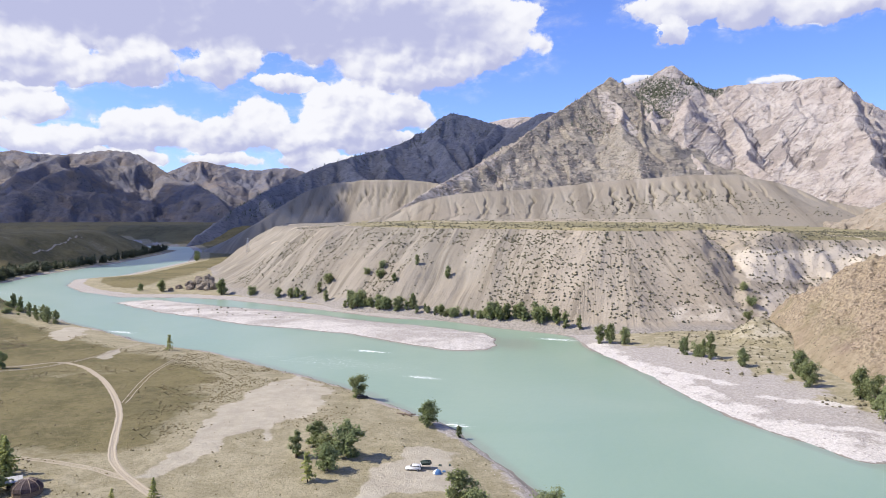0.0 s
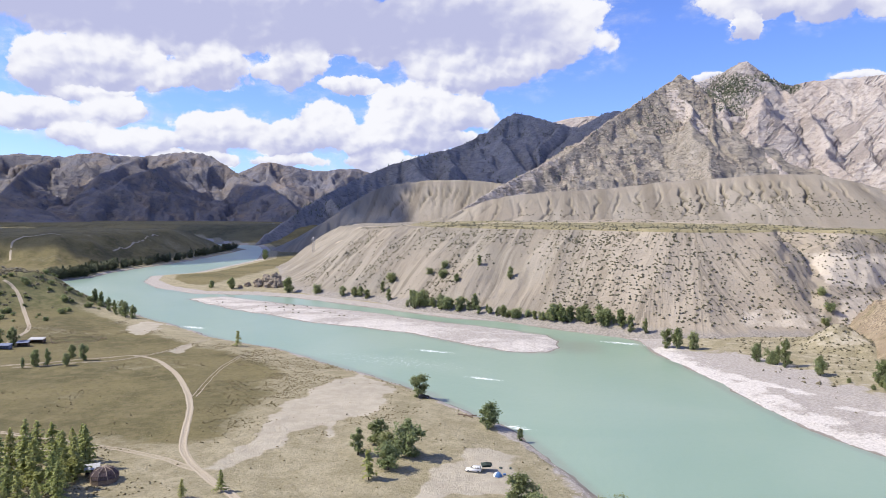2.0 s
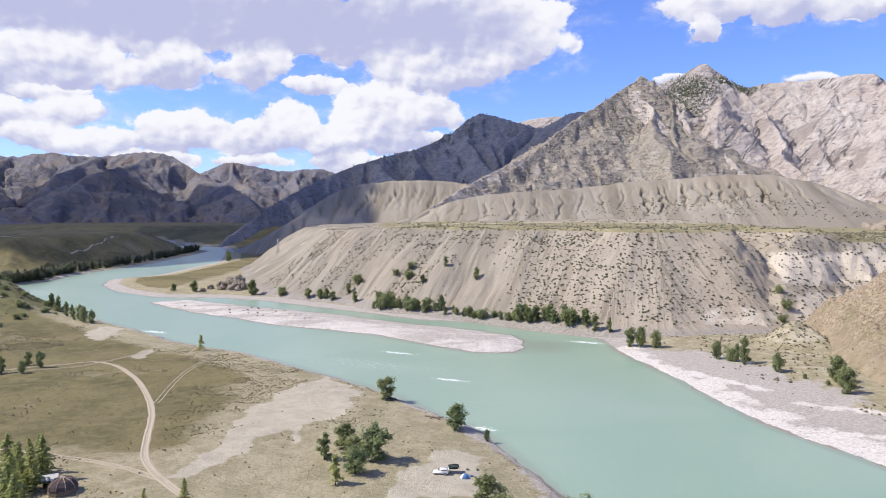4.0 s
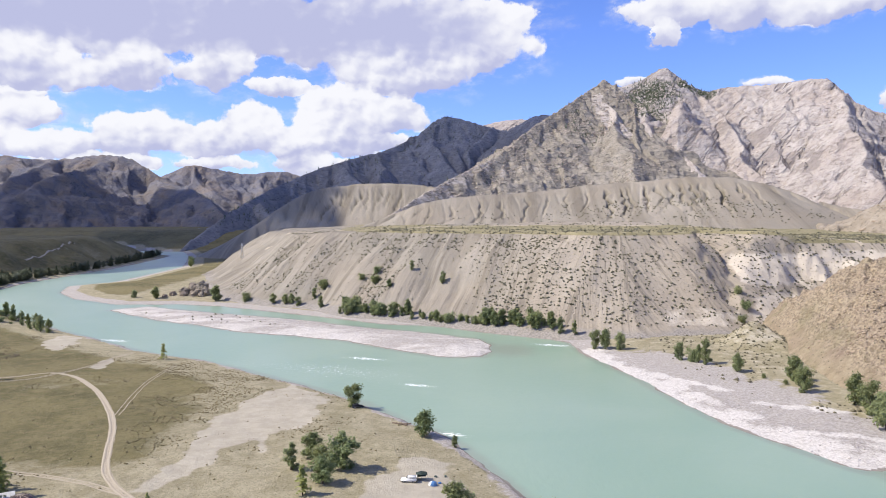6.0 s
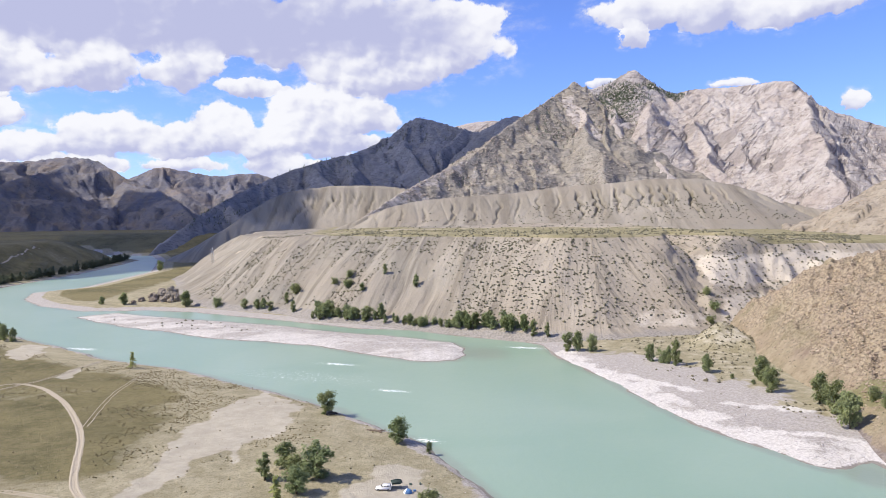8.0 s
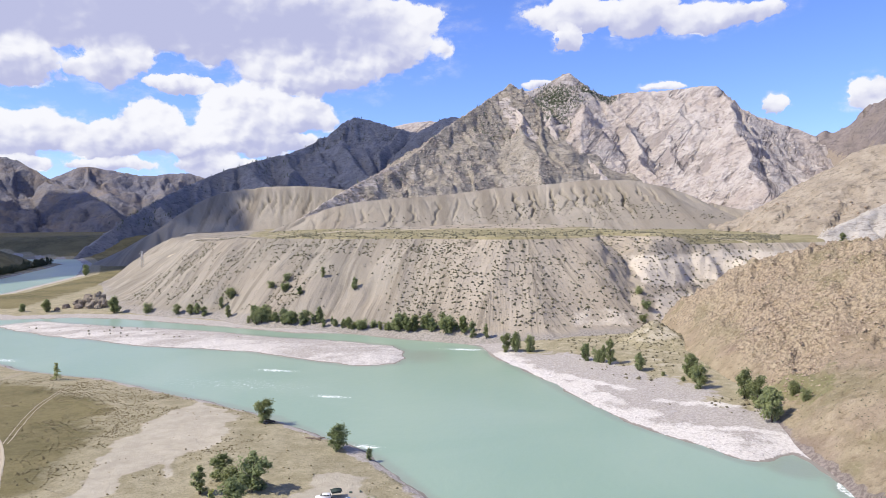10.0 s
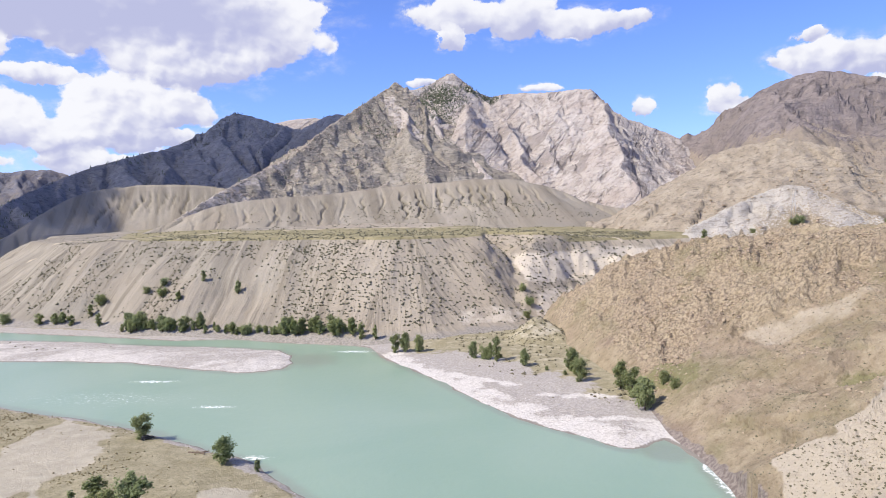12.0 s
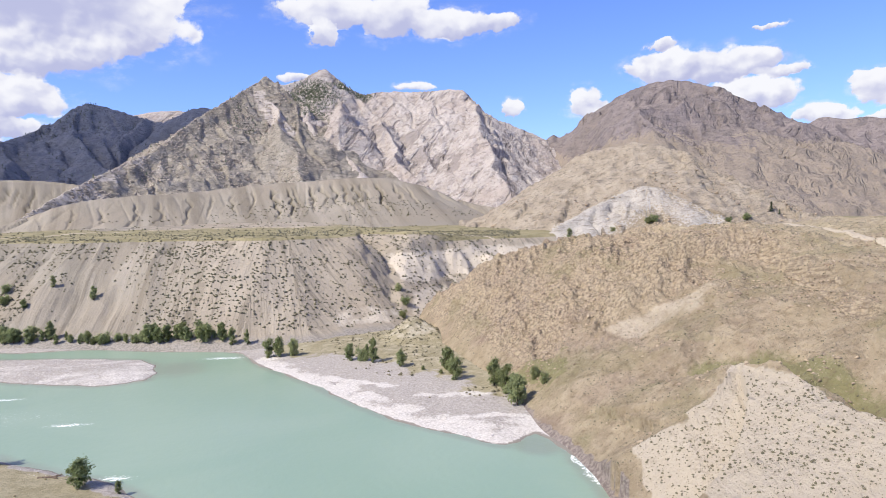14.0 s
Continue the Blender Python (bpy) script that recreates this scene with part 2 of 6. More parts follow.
def bank_look(k, b):
    p = k.place()
    big, mid, fine = k.noise(p, 0.02, 4.0), k.noise(p, 0.16, 5.0, 0.6), k.noise(p, 1.3, 4.0, 0.65)
    col = k.mix(k.step(mid, 0.35, 0.65), (0.262, 0.232, 0.145), (0.355, 0.315, 0.212))
    tuft = k.step(fine, 0.52, 0.62)
    col = k.mix(k.m("MULTIPLY", tuft, 0.5), col, (0.17, 0.15, 0.075))
    grit2 = k.noise(p, 0.75, 6.0, 0.75)
    col = k.mix(k.m("MULTIPLY", k.step(grit2, 0.52, 0.66), 0.42), col, (0.17, 0.145, 0.088))
    col = k.mix(k.m("MULTIPLY", k.step(grit2, 0.46, 0.34), 0.38), col, (0.44, 0.388, 0.285))
    turf = k.mix(k.step(big, 0.35, 0.65), (0.102, 0.092, 0.040), (0.188, 0.160, 0.075))
    turf = k.mix(k.m("MULTIPLY", k.step(grit2, 0.46, 0.34), 0.35), turf, (0.28, 0.238, 0.135))
    turf = k.mix(k.step(mid, 0.40, 0.75), turf, (0.185, 0.155, 0.078))
    turf = k.mix(k.m("MULTIPLY", k.step(k.noise(p, 0.5, 5.0, 0.7), 0.48, 0.64), 0.45), turf, (0.085, 0.078, 0.036))
    turf = k.mix(k.attr("lush"), turf, k.mix(k.step(mid, 0.35, 0.65), (0.10, 0.105, 0.045), (0.168, 0.158, 0.075)))
    col = k.mix(k.step(k.m("ADD", k.attr("grass"), k.m("MULTIPLY", k.m("SUBTRACT", mid, 0.5), 0.9)), 0.35, 0.65), col, turf)
    sand = k.mix(k.step(mid, 0.3, 0.7), (0.40, 0.36, 0.29), (0.475, 0.43, 0.35))
    col = k.mix(k.step(k.m("ADD", k.attr("sand"), k.m("ADD", k.m("MULTIPLY", k.m("SUBTRACT", mid, 0.5), 1.1), k.m("MULTIPLY", k.m("SUBTRACT", fine, 0.5), 0.2))), 0.40, 0.80, 0.0, 0.78), col, sand)
    stones = k.noise(p, 0.9, 6.0, 0.75)
    grit = k.mix(k.step(stones, 0.38, 0.62), (0.30, 0.272, 0.245), (0.43, 0.395, 0.358))
    col = k.mix(k.step(k.m("ADD", k.attr("gravel"), k.m("MULTIPLY", k.m("SUBTRACT", mid, 0.5), 0.9)), 0.4, 0.6), col, grit)
    col = k.mix(k.step(k.m("ADD", k.attr("silver"), k.m("ADD", k.m("MULTIPLY", k.m("SUBTRACT", mid, 0.5), 0.9), k.m("MULTIPLY", k.m("SUBTRACT", stones, 0.5), 0.9))), 0.25, 1.05, 0.0, 0.80), col, k.mix(k.step(stones, 0.35, 0.6), (0.50, 0.466, 0.425), (0.67, 0.637, 0.592)))
    col = k.mix(k.step(k.attr("wet"), 0.3, 0.8), col, (0.25, 0.225, 0.195))
    lane = k.step(k.m("ADD", k.attr("track"), k.m("MULTIPLY", k.m("SUBTRACT", fine, 0.5), 0.4)), 0.4, 0.6)
    col = k.mix(lane, col, k.mix(fine, (0.37, 0.315, 0.235), (0.48, 0.415, 0.32)))
    finish(k, b, col, 0.95, k.m("ADD", k.m("MULTIPLY", mid, 1.5), k.m("MULTIPLY", grit2, 1.5)), 0.35)


def bluff_look(k, b):
    p = k.place()
    big, mid, fine = k.noise(p, 0.012, 4.0), k.noise(p, 0.08, 5.0, 0.6), k.noise(p, 0.7, 5.0, 0.65)
    col = k.mix(k.step(k.attr("rill"), 0.3, 0.7), (0.238, 0.214, 0.174), (0.302, 0.273, 0.224))
    col = k.mix(k.m("MULTIPLY", k.attr("rose"), 0.75), col, k.mix(mid, (0.335, 0.288, 0.222), (0.41, 0.355, 0.28)))
    col = k.mix(k.m("MULTIPLY", k.step(big, 0.4, 0.7), 0.5), col, (0.285, 0.24, 0.185))
    lay = k.put("ShaderNodeCombineXYZ")
    k.feed(lay.inputs[0], k.m("ADD", k.m("MULTIPLY", k.attr("run"), 0.22), k.m("MULTIPLY", k.attr("fall"), 0.035)))
    k.feed(lay.inputs[1], k.m("MULTIPLY", k.attr("fall"), 0.012))
    streak = k.noise(lay.outputs[0], 1.0, 6.0, 0.65)
    col = k.mix(k.m("MULTIPLY", k.step(streak, 0.49, 0.64), 0.72), col, (0.175, 0.15, 0.115))
    col = k.mix(k.m("MULTIPLY", k.step(streak, 0.46, 0.30), 0.5), col, (0.37, 0.325, 0.27))
    col = k.mix(k.m("MULTIPLY", k.step(mid, 0.5, 0.75), 0.4), col, (0.25, 0.222, 0.18))
    col = k.mix(k.step(k.m("ADD", k.attr("pale"), k.m("MULTIPLY", k.m("SUBTRACT", mid, 0.5), 1.2)), 0.45, 0.75), col, (0.51, 0.452, 0.37))
    # darker in the gully cuts: scrub colour plus the shade that lies there
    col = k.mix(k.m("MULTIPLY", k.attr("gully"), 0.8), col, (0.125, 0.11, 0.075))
    col = k.mix(k.m("MULTIPLY", k.attr("toe"), 0.85), col, k.mix(k.step(fine, 0.4, 0.6), (0.20, 0.182, 0.16), (0.34, 0.312, 0.28)))
    meadow = k.mix(k.step(mid, 0.3, 0.7), (0.205, 0.185, 0.098), (0.29, 0.252, 0.15))
    col = k.mix(k.step(k.m("ADD", k.attr("grass"), k.m("MULTIPLY", k.m("SUBTRACT", mid, 0.5), 0.7)), 0.4, 0.7), col, meadow)
    col = k.mix(k.m("MULTIPLY", k.step(fine, 0.56, 0.66), 0.3), col, (0.15, 0.135, 0.09))
    finish(k, b, col, 0.95, k.m("ADD", k.m("ADD", k.m("MULTIPLY", mid, 2.0), fine), k.m("MULTIPLY", streak, 2.0)), 0.5)


def rock_look(base, pale, dark, forest, rust, grain=0.05, cracks=0.0, light=None):
    def build(k, b):
        p = k.place()
        big, mid, fine = k.noise(p, 0.006, 4.0), k.noise(p, grain, 7.0, 0.65), k.noise(p, grain * 5, 6.0, 0.7)
        slant = k.put("ShaderNodeMapping")
        slant.inputs["Rotation"].default_value, slant.inputs["Scale"].default_value = (0.3, 0.5, 0.4), (0.35, 1.0, 1.6)
        k.feed(slant.inputs["Vector"], p)
        strata = k.noise(slant.outputs[0], grain * 2.2, 6.0, 0.68)
        col = k.mix(k.step(mid, 0.35, 0.65), base, pale)
        col = k.mix(k.m("MULTIPLY", k.step(big, 0.45, 0.7), 0.6), col, rust)
        col = k.mix(k.m("MULTIPLY", k.step(strata, 0.51, 0.66), 0.8), col, dark)
        col = k.mix(k.m("MULTIPLY", k.step(fine, 0.52, 0.68), 0.5), col, dark)
        if cracks:   # long slanting clefts
            lie_of = k.put("ShaderNodeSeparateXYZ")
            k.feed(lie_of.inputs[0], k.v("ADD", p, k.v("SCALE", k.v("SUBTRACT", k.noise_colour(p, 0.012), (0.5, 0.5, 0.5)), scale=12.0)))
            cleft = k.put("ShaderNodeCombineXYZ")
            k.feed(cleft.inputs[0], k.m("MULTIPLY", k.m("SUBTRACT", lie_of.outputs[0], lie_of.outputs[2]), grain * 0.9))
            k.feed(cleft.inputs[1], k.m("MULTIPLY", k.m("ADD", lie_of.outputs[0], lie_of.outputs[2]), grain * 0.14))
            line = k.noise(cleft.outputs[0], 1.0, 4.0, 0.6)
            col = k.mix(k.m("MULTIPLY", k.step(line, 0.57, 0.62), cracks), col, dark)
            hair = k.noise(k.v("MULTIPLY", cleft.outputs[0], (3.1, 3.6, 1.0)), 1.0, 5.0, 0.65)
            col = k.mix(k.m("MULTIPLY", k.step(hair, 0.54, 0.63), cracks * 0.8), col, dark)
            strata = k.m("ADD", strata, k.m("ADD", k.m("MULTIPLY", k.step(line, 0.54, 0.64), 0.8), k.m("MULTIPLY", hair, 0.6)))
        if light:   # bare pale slabs
            col = k.mix(k.step(k.m("ADD", k.attr("slab"), k.m("MULTIPLY", k.m("SUBTRACT", mid, 0.5), 1.2)), 0.35, 0.65), col, k.mix(k.step(strata, 0.52, 0.68), light, dark))
        wood = k.step(k.m("ADD", k.attr("wood"), k.m("MULTIPLY", k.m("SUBTRACT", fine, 0.5), 2.6)), 0.55, 0.80)
        col = k.mix(wood, col, k.mix(fine, tuple(c * 0.6 for c in forest), forest))
        finish(k, b, col, 0.95, k.m("ADD", k.m("ADD", k.m("MULTIPLY", mid, 2.0), fine), k.m("MULTIPLY", strata, -2.0)), 0.12 / grain)
    return build


def hillside_look(k, b):
    p = k.place()
    big, mid, fine = k.noise(p, 0.015, 4.0), k.noise(p, 0.09, 6.0, 0.65, 0.5), k.noise(p, 0.6, 5.0, 0.7)
    beds = k.put("ShaderNodeCombineXYZ")   # tilted beds of rock
    k.feed(beds.inputs[0], k.m("MULTIPLY", k.v("DOT_PRODUCT", k.v("ADD", p, k.v("SCALE", k.noise_colour(p, 0.05), scale=6.0)), (0.65, -0.51, -0.57)), 0.95))
    k.feed(beds.inputs[1], k.m("MULTIPLY", k.v("DOT_PRODUCT", p, (0.45, -0.10, 0.82)), 0.62))
    bed = k.noise(beds.outputs[0], 1.0, 5.0, 0.65)
    col = k.mix(k.step(mid, 0.35, 0.65), (0.308, 0.246, 0.164), (0.418, 0.343, 0.235))
    col = k.mix(k.m("MULTIPLY", k.step(big, 0.45, 0.65), 0.6), col, (0.31, 0.252, 0.165))
    patch = k.noise(p, 0.028, 5.0, 0.6, 0.5)
    col = k.mix(k.m("MULTIPLY", k.step(patch, 0.52, 0.66), 0.5), col, (0.34, 0.262, 0.196))
    col = k.mix(k.m("MULTIPLY", k.step(patch, 0.46, 0.34), 0.6), col, (0.25, 0.222, 0.125))
    col = k.mix(k.m("MULTIPLY", k.attr("straw"), 0.6), col, k.mix(k.step(mid, 0.35, 0.65), (0.405, 0.343, 0.22), (0.485, 0.415, 0.285)))
    col = k.mix(k.m("MULTIPLY", k.attr("rust"), 0.85), col, k.mix(k.step(mid, 0.4, 0.6), (0.245, 0.186, 0.145), (0.33, 0.255, 0.192)))
    crag = k.mix(k.step(bed, 0.40, 0.62), (0.48, 0.392, 0.27), (0.205, 0.158, 0.115))
    craggy = k.step(k.m("ADD", k.attr("crag"), k.m("MULTIPLY", k.m("SUBTRACT", mid, 0.5), 1.4)), 0.40, 0.75)
    col = k.mix(k.m("MULTIPLY", craggy, 0.70), col, crag)
    col = k.mix(k.m("MULTIPLY", k.step(bed, 0.52, 0.66), 0.2), col, (0.19, 0.142, 0.095))
    col = k.mix(k.m("MULTIPLY", k.step(k.noise(p, 0.03, 3.0), 0.55, 0.7), 0.5), col, (0.21, 0.19, 0.10))
    col = k.mix(k.m("MULTIPLY", k.step(k.m("ADD", k.attr("green"), k.m("MULTIPLY", k.m("SUBTRACT", fine, 0.5), 0.8)), 0.25, 0.7), 0.8), col, (0.21, 0.205, 0.095))
    rough = k.noise(p, 0.28, 7.0, 0.72)
    col = k.mix(k.m("MULTIPLY", k.step(rough, 0.52, 0.64), 0.55), col, (0.195, 0.15, 0.092))
    col = k.mix(k.m("MULTIPLY", k.step(rough, 0.46, 0.32), 0.45), col, (0.50, 0.42, 0.305))
    col = k.mix(k.m("MULTIPLY", k.step(fine, 0.56, 0.68), 0.35), col, (0.13, 0.105, 0.06))
    scree = k.mix(mid, (0.46, 0.395, 0.305), (0.575, 0.505, 0.40))
    scree = k.mix(k.m("MULTIPLY", k.step(rough, 0.54, 0.66), 0.3), scree, (0.33, 0.28, 0.20))
    col = k.mix(k.step(k.m("ADD", k.attr("pale"), k.m("MULTIPLY", k.m("SUBTRACT", rough, 0.5), 0.9)), 0.35, 0.65), col, scree)
    col = k.mix(k.m("MULTIPLY", k.step(k.m("ADD", k.attr("wan"), k.m("MULTIPLY", k.m("SUBTRACT", mid, 0.5), 0.9)), 0.2, 0.9), 0.7), col, scree)
    shore = k.mix(k.step(fine, 0.4, 0.6), (0.20, 0.165, 0.145), (0.33, 0.28, 0.245))
    col = k.mix(k.step(k.m("ADD", k.attr("wet"), k.m("MULTIPLY", k.m("SUBTRACT", mid, 0.5), 0.8)), 0.3, 0.7), col, shore)
    finish(k, b, col, 0.95, k.m("ADD", k.m("ADD", k.m("MULTIPLY", mid, 2.0), k.m("MULTIPLY", rough, 3.0)), k.m("MULTIPLY", bed, -1.5)), 0.75)


def water_look(k, b):
    p = k.place()
    ripple = k.noise(k.v("MULTIPLY", p, (1.0, 0.7, 1.0)), 0.35, 5.0, 0.6)
    slow = k.noise(p, 0.010, 4.0, 0.5, 0.8)
    col = k.mix(k.step(slow, 0.35, 0.65), (0.23, 0.325, 0.24), (0.262, 0.35, 0.264))
    foam = k.step(k.m("ADD", k.attr("foam"), k.m("MULTIPLY", k.m("SUBTRACT", k.noise(k.v("MULTIPLY", p, (0.5, 1.0, 1.0)), 0.9, 6.0, 0.75), 0.5), 2.6)), 0.70, 0.95)
    shallow = k.step(k.m("ADD", k.attr("shallow"), k.m("MULTIPLY", k.m("SUBTRACT", k.noise(p, 0.12, 4.0), 0.5), 0.5)), 0.4, 1.0, 0.0, 0.6)
    col = k.mix(shallow, col, (0.215, 0.235, 0.185))
    col = k.mix(foam, col, (0.85, 0.88, 0.88))
    b.inputs["Specular IOR Level"].default_value = 0.35
    finish(k, b, col, k.m("ADD", 0.3, k.m("MULTIPLY", foam, 0.6)), ripple, 0.10)


BANK, BLUFF, HILLSIDE, WATER = (material(n, f) for n, f in (("bank_soil", bank_look), ("bluff_earth", bluff_look), ("hillside_earth", hillside_look), ("river_water", water_look)))
PALE_ROCK = material("pale_rock", rock_look((0.43, 0.382, 0.35), (0.53, 0.485, 0.452), (0.25, 0.218, 0.202), (0.07, 0.085, 0.05), (0.42, 0.35, 0.305), 0.03, 0.65))
SPUR_ROCK = material("spur_rock", rock_look((0.265, 0.238, 0.198), (0.38, 0.345, 0.295), (0.13, 0.118, 0.098), (0.075, 0.078, 0.05), (0.235, 0.205, 0.168), 0.05, 0.0, (0.47, 0.42, 0.38)))
# darkened and tinted blue for the cloud shade and haze over this mountain
SHADED_ROCK = material("dark_rock", rock_look((0.195, 0.198, 0.22), (0.28, 0.275, 0.285), (0.11, 0.114, 0.128), (0.085, 0.102, 0.095), (0.185, 0.178, 0.178), 0.04))
# the blue of distance haze is mixed into this rock's colours
HAZED_ROCK = material("hazed_rock", rock_look((0.17, 0.172, 0.21), (0.218, 0.198, 0.195), (0.125, 0.132, 0.172), (0.105, 0.128, 0.115), (0.24, 0.188, 0.148), 0.014))
DOME_ROCK = material("dome_rock", rock_look((0.21, 0.178, 0.17), (0.275, 0.235, 0.222), (0.12, 0.105, 0.106), (0.355, 0.298, 0.24), (0.225, 0.19, 0.165), 0.035, 0.45))
TAN_HILL = material("tan_hill", rock_look((0.315, 0.266, 0.203), (0.41, 0.352, 0.275), (0.175, 0.147, 0.112), (0.245, 0.212, 0.142), (0.345, 0.28, 0.205), 0.06))
WHITE_ROCK = material("white_rock", rock_look((0.40, 0.37, 0.325), (0.50, 0.465, 0.415), (0.24, 0.21, 0.18), (0.35, 0.285, 0.195), (0.40, 0.35, 0.29), 0.10))

# ---- the lie of the land (metres; the river runs at height 0) ----
NEAR_SHORE = [(24, 184), (17, 206), (7, 231), (-1, 245), (-14, 260), (-32, 286), (-50, 304), (-73, 325), (-103, 352), (-132, 375), (-153, 386), (-177, 402), (-224, 444), (-265, 478),
              (-323, 534), (-353, 560), (-381, 573), (-458, 681), (-491, 714), (-485, 760), (-501, 834), (-504, 920), (-507, 1066), (-538, 1299), (-565, 1456)]
NEAR_LAND = [(0, -4900), (60, -600), (42, -100), (38, 60), (33, 130)] + NEAR_SHORE + [(-620, 1510), (-800, 1570), (-4900, 1700), (-4900, -4900)]
FAR_SHORE = [(-517, 1428), (-413, 1112), (-398, 848), (-427, 794), (-398, 724), (-352, 666), (-292, 621), (-237, 622), (-191, 607), (-131, 566), (-79, 530), (-39, 501), (0, 489),
             (38, 457), (66, 440), (81, 426), (84, 381), (97, 322), (102, 282), (109, 251), (118, 230), (127, 209), (131, 205), (136, 206), (142, 210), (148, 211), (149, 202), (147, 190), (140, 173), (136, 161), (131, 149)]
FAR_LAND = FAR_SHORE + [(120, 122), (96, 40), (140, -300), (300, -1500), (900, -4900), (4900, -4900), (4900, 4900), (-4900, 4900), (-4900, 1880), (-800, 1720), (-600, 1620)]
BAR = [(-281, 586), (-256, 607), (-193, 569), (-146, 546), (-102, 521), (-55, 488), (0, 457), (26, 437), (33, 417), (32, 397), (25, 381), (14, 378), (0, 381), (-21, 398),
       (-62, 434), (-105, 455), (-137, 469), (-174, 497), (-216, 525), (-257, 561)]
LEFT_TERRACE = [(-1500, 640), (-900, 760), (-640, 840), (-575, 835), (-560, 912), (-550, 1133), (-575, 1400), (-720, 1490), (-4900, 1630), (-4900, 500)]
KNOLL = [(-700, 420, 46), (-480, 462, 36), (-410, 494, 31), (-385, 510, 27), (-366, 524, 21), (-356, 534, 12)]
BLUFF_FOOT = [(-315, 906), (-262, 760), (-214, 649), (-158, 608), (-106, 572), (-58, 526), (-18, 502), (18, 477), (45, 460), (79, 434), (124, 416), (190, 424)]
BLUFF_LAND = BLUFF_FOOT + [(240, 440), (300, 452), (380, 440), (520, 460), (1200, 500), (4900, 700), (4900, 4900), (-100, 4900), (-520, 1800), (-420, 1400), (-340, 1150)]
GULLY = [(190, 405, 2), (198, 440, 9), (206, 480, 27), (211, 520, 45), (218, 565, 59), (228, 625, 68)]
HILL_FOOT = [(191, 408), (187, 370), (174, 307), (162, 251), (152, 220), (147, 190), (139, 166), (131, 149), (120, 122), (96, 40)]
HILL_LAND = [(420, 520), (300, 500), (215, 470)] + HILL_FOOT + [(140, -300), (300, -1500), (4900, -3000), (4900, 900), (900, 620)]
NEAR_SPUR = [(128, 156, 3), (137, 151, 13), (151, 143, 22), (165, 143, 29), (181, 147, 35), (175, 124, 36.5), (166, 102, 35.5), (157, 88, 35), (150, 60, 34)]
PALE_SPUR = [(196, 248, 14), (213, 239, 26), (232, 227, 37), (246, 215, 45), (262, 200, 50)]
LEDGE = [(286, 246), (303, 232), (285, 204), (267, 178), (250, 160), (239, 148), (232, 128)]
SCREE = [(129, 156), (137, 151), (151, 143), (165, 143), (181, 148), (176, 124), (167, 102), (158, 88), (150, 60), (92, 40), (108, 120)]
HOLLOW = [(196, 172), (203, 149), (198, 129), (188, 106), (178, 80)]
TRACKS = [curve(t) for t in (
    [(-60, 150), (-65, 164), (-84, 180), (-97, 197), (-107, 222), (-120, 253), (-149, 298), (-181, 329), (-193, 322), (-226, 295), (-300, 260)],
    [(-84, 180), (-105, 192), (-131, 199), (-161, 207), (-260, 215)], [(-121, 257), (-132, 306), (-134, 349)],
    [(-223, 291), (-204, 303), (-187, 311), (-177, 331), (-174, 361), (-172, 388)],
    [(-375, 482), (-365, 481), (-345, 462), (-316, 427), (-288, 392), (-278, 365), (-265, 338)])]
SAND = [[(-84, 181), (-81, 192), (-80, 208), (-82, 226), (-86, 254), (-79, 266), (-76, 292), (-66, 312), (-47, 289), (-46, 272), (-49, 239), (-57, 232), (-53, 209), (-55, 209), (-61, 225), (-68, 215), (-69, 200), (-71, 189), (-76, 180)],
        [(-241, 418), (-245, 449), (-231, 441), (-218, 414), (-215, 387), (-227, 393)],
        [(-22, 170), (8, 176), (4, 208), (-8, 214), (-18, 196)],
        [(-174, 341), (-180, 360), (-173, 372), (-166, 354), (-167, 344), (-162, 328)]]
RIBBONS = [(curve(p), w) for p, w in (([(92, 352), (106, 330), (116, 312), (126, 296)], 4.0), ([(128, 276), (140, 268), (156, 258)], 4.5), ([(121, 240), (134, 238), (146, 233), (155, 226), (151, 219)], 3.0),
                                      ([(100, 322), (108, 300), (114, 284)], 3.0), ([(132, 226), (142, 220), (148, 215)], 2.0))]   # pale dry channels on the beach


def ground_height(X, Y):
    w = fbm(X / 16, Y / 16, 3) * 1.8
    dn, df = inside(NEAR_LAND, X, Y)[0] + w, inside(FAR_LAND, X, Y)[0] + w
    z = np.full(X.shape, -3.5)
    near = np.interp(dn, [-20, 0, 4, 25, 90], [-3.5, 0, 1.5, 3.0, 4.2])
    dk, _, hk, _ = along(KNOLL, X, Y)
    near = near + smooth(dn, 2, 30) * hk * np.exp(-(dk / 50) ** 2) + smooth(dk, 80, 30) * smooth(dn, 8, 40) * (ridged(X / 24, Y / 24, 4) - 0.45) * 5 + smooth(dn, 0, 50) * (fbm(X / 60, Y / 60, 4) * 0.7 + fbm(X / 6, Y / 6, 3) * 0.12)
    dl, sl = inside(LEFT_TERRACE, X, Y)
    near = near + np.interp(dl + fbm(X / 40, Y / 40, 3) * 10, [0, 14, 74, 100], [0, 3, 37, 41]) + smooth(dl, 5, 30) * smooth(dl, 110, 70) * (ridged(sl / 26, dl / 90, 4) - 0.5) * 5 + smooth(dl, 5, 60) * fbm(X / 30, Y / 30, 4) * 2.0
    far = np.interp(df, [-20, 0, 12, 60], [-3.5, 0, 1.3, 4.0]) + smooth(Y, 1650, 1900) * 43 + smooth(df, 3, 30) * fbm(X / 9, Y / 9, 3) * 0.25
    mound = 13 * np.clip(1 - np.hypot((X - 182) / 23, (Y - 392) / 25) + fbm(X / 12, Y / 12, 3) * 0.15, 0, 1) ** 1.1
    return np.maximum(z, np.maximum(near, far + mound))


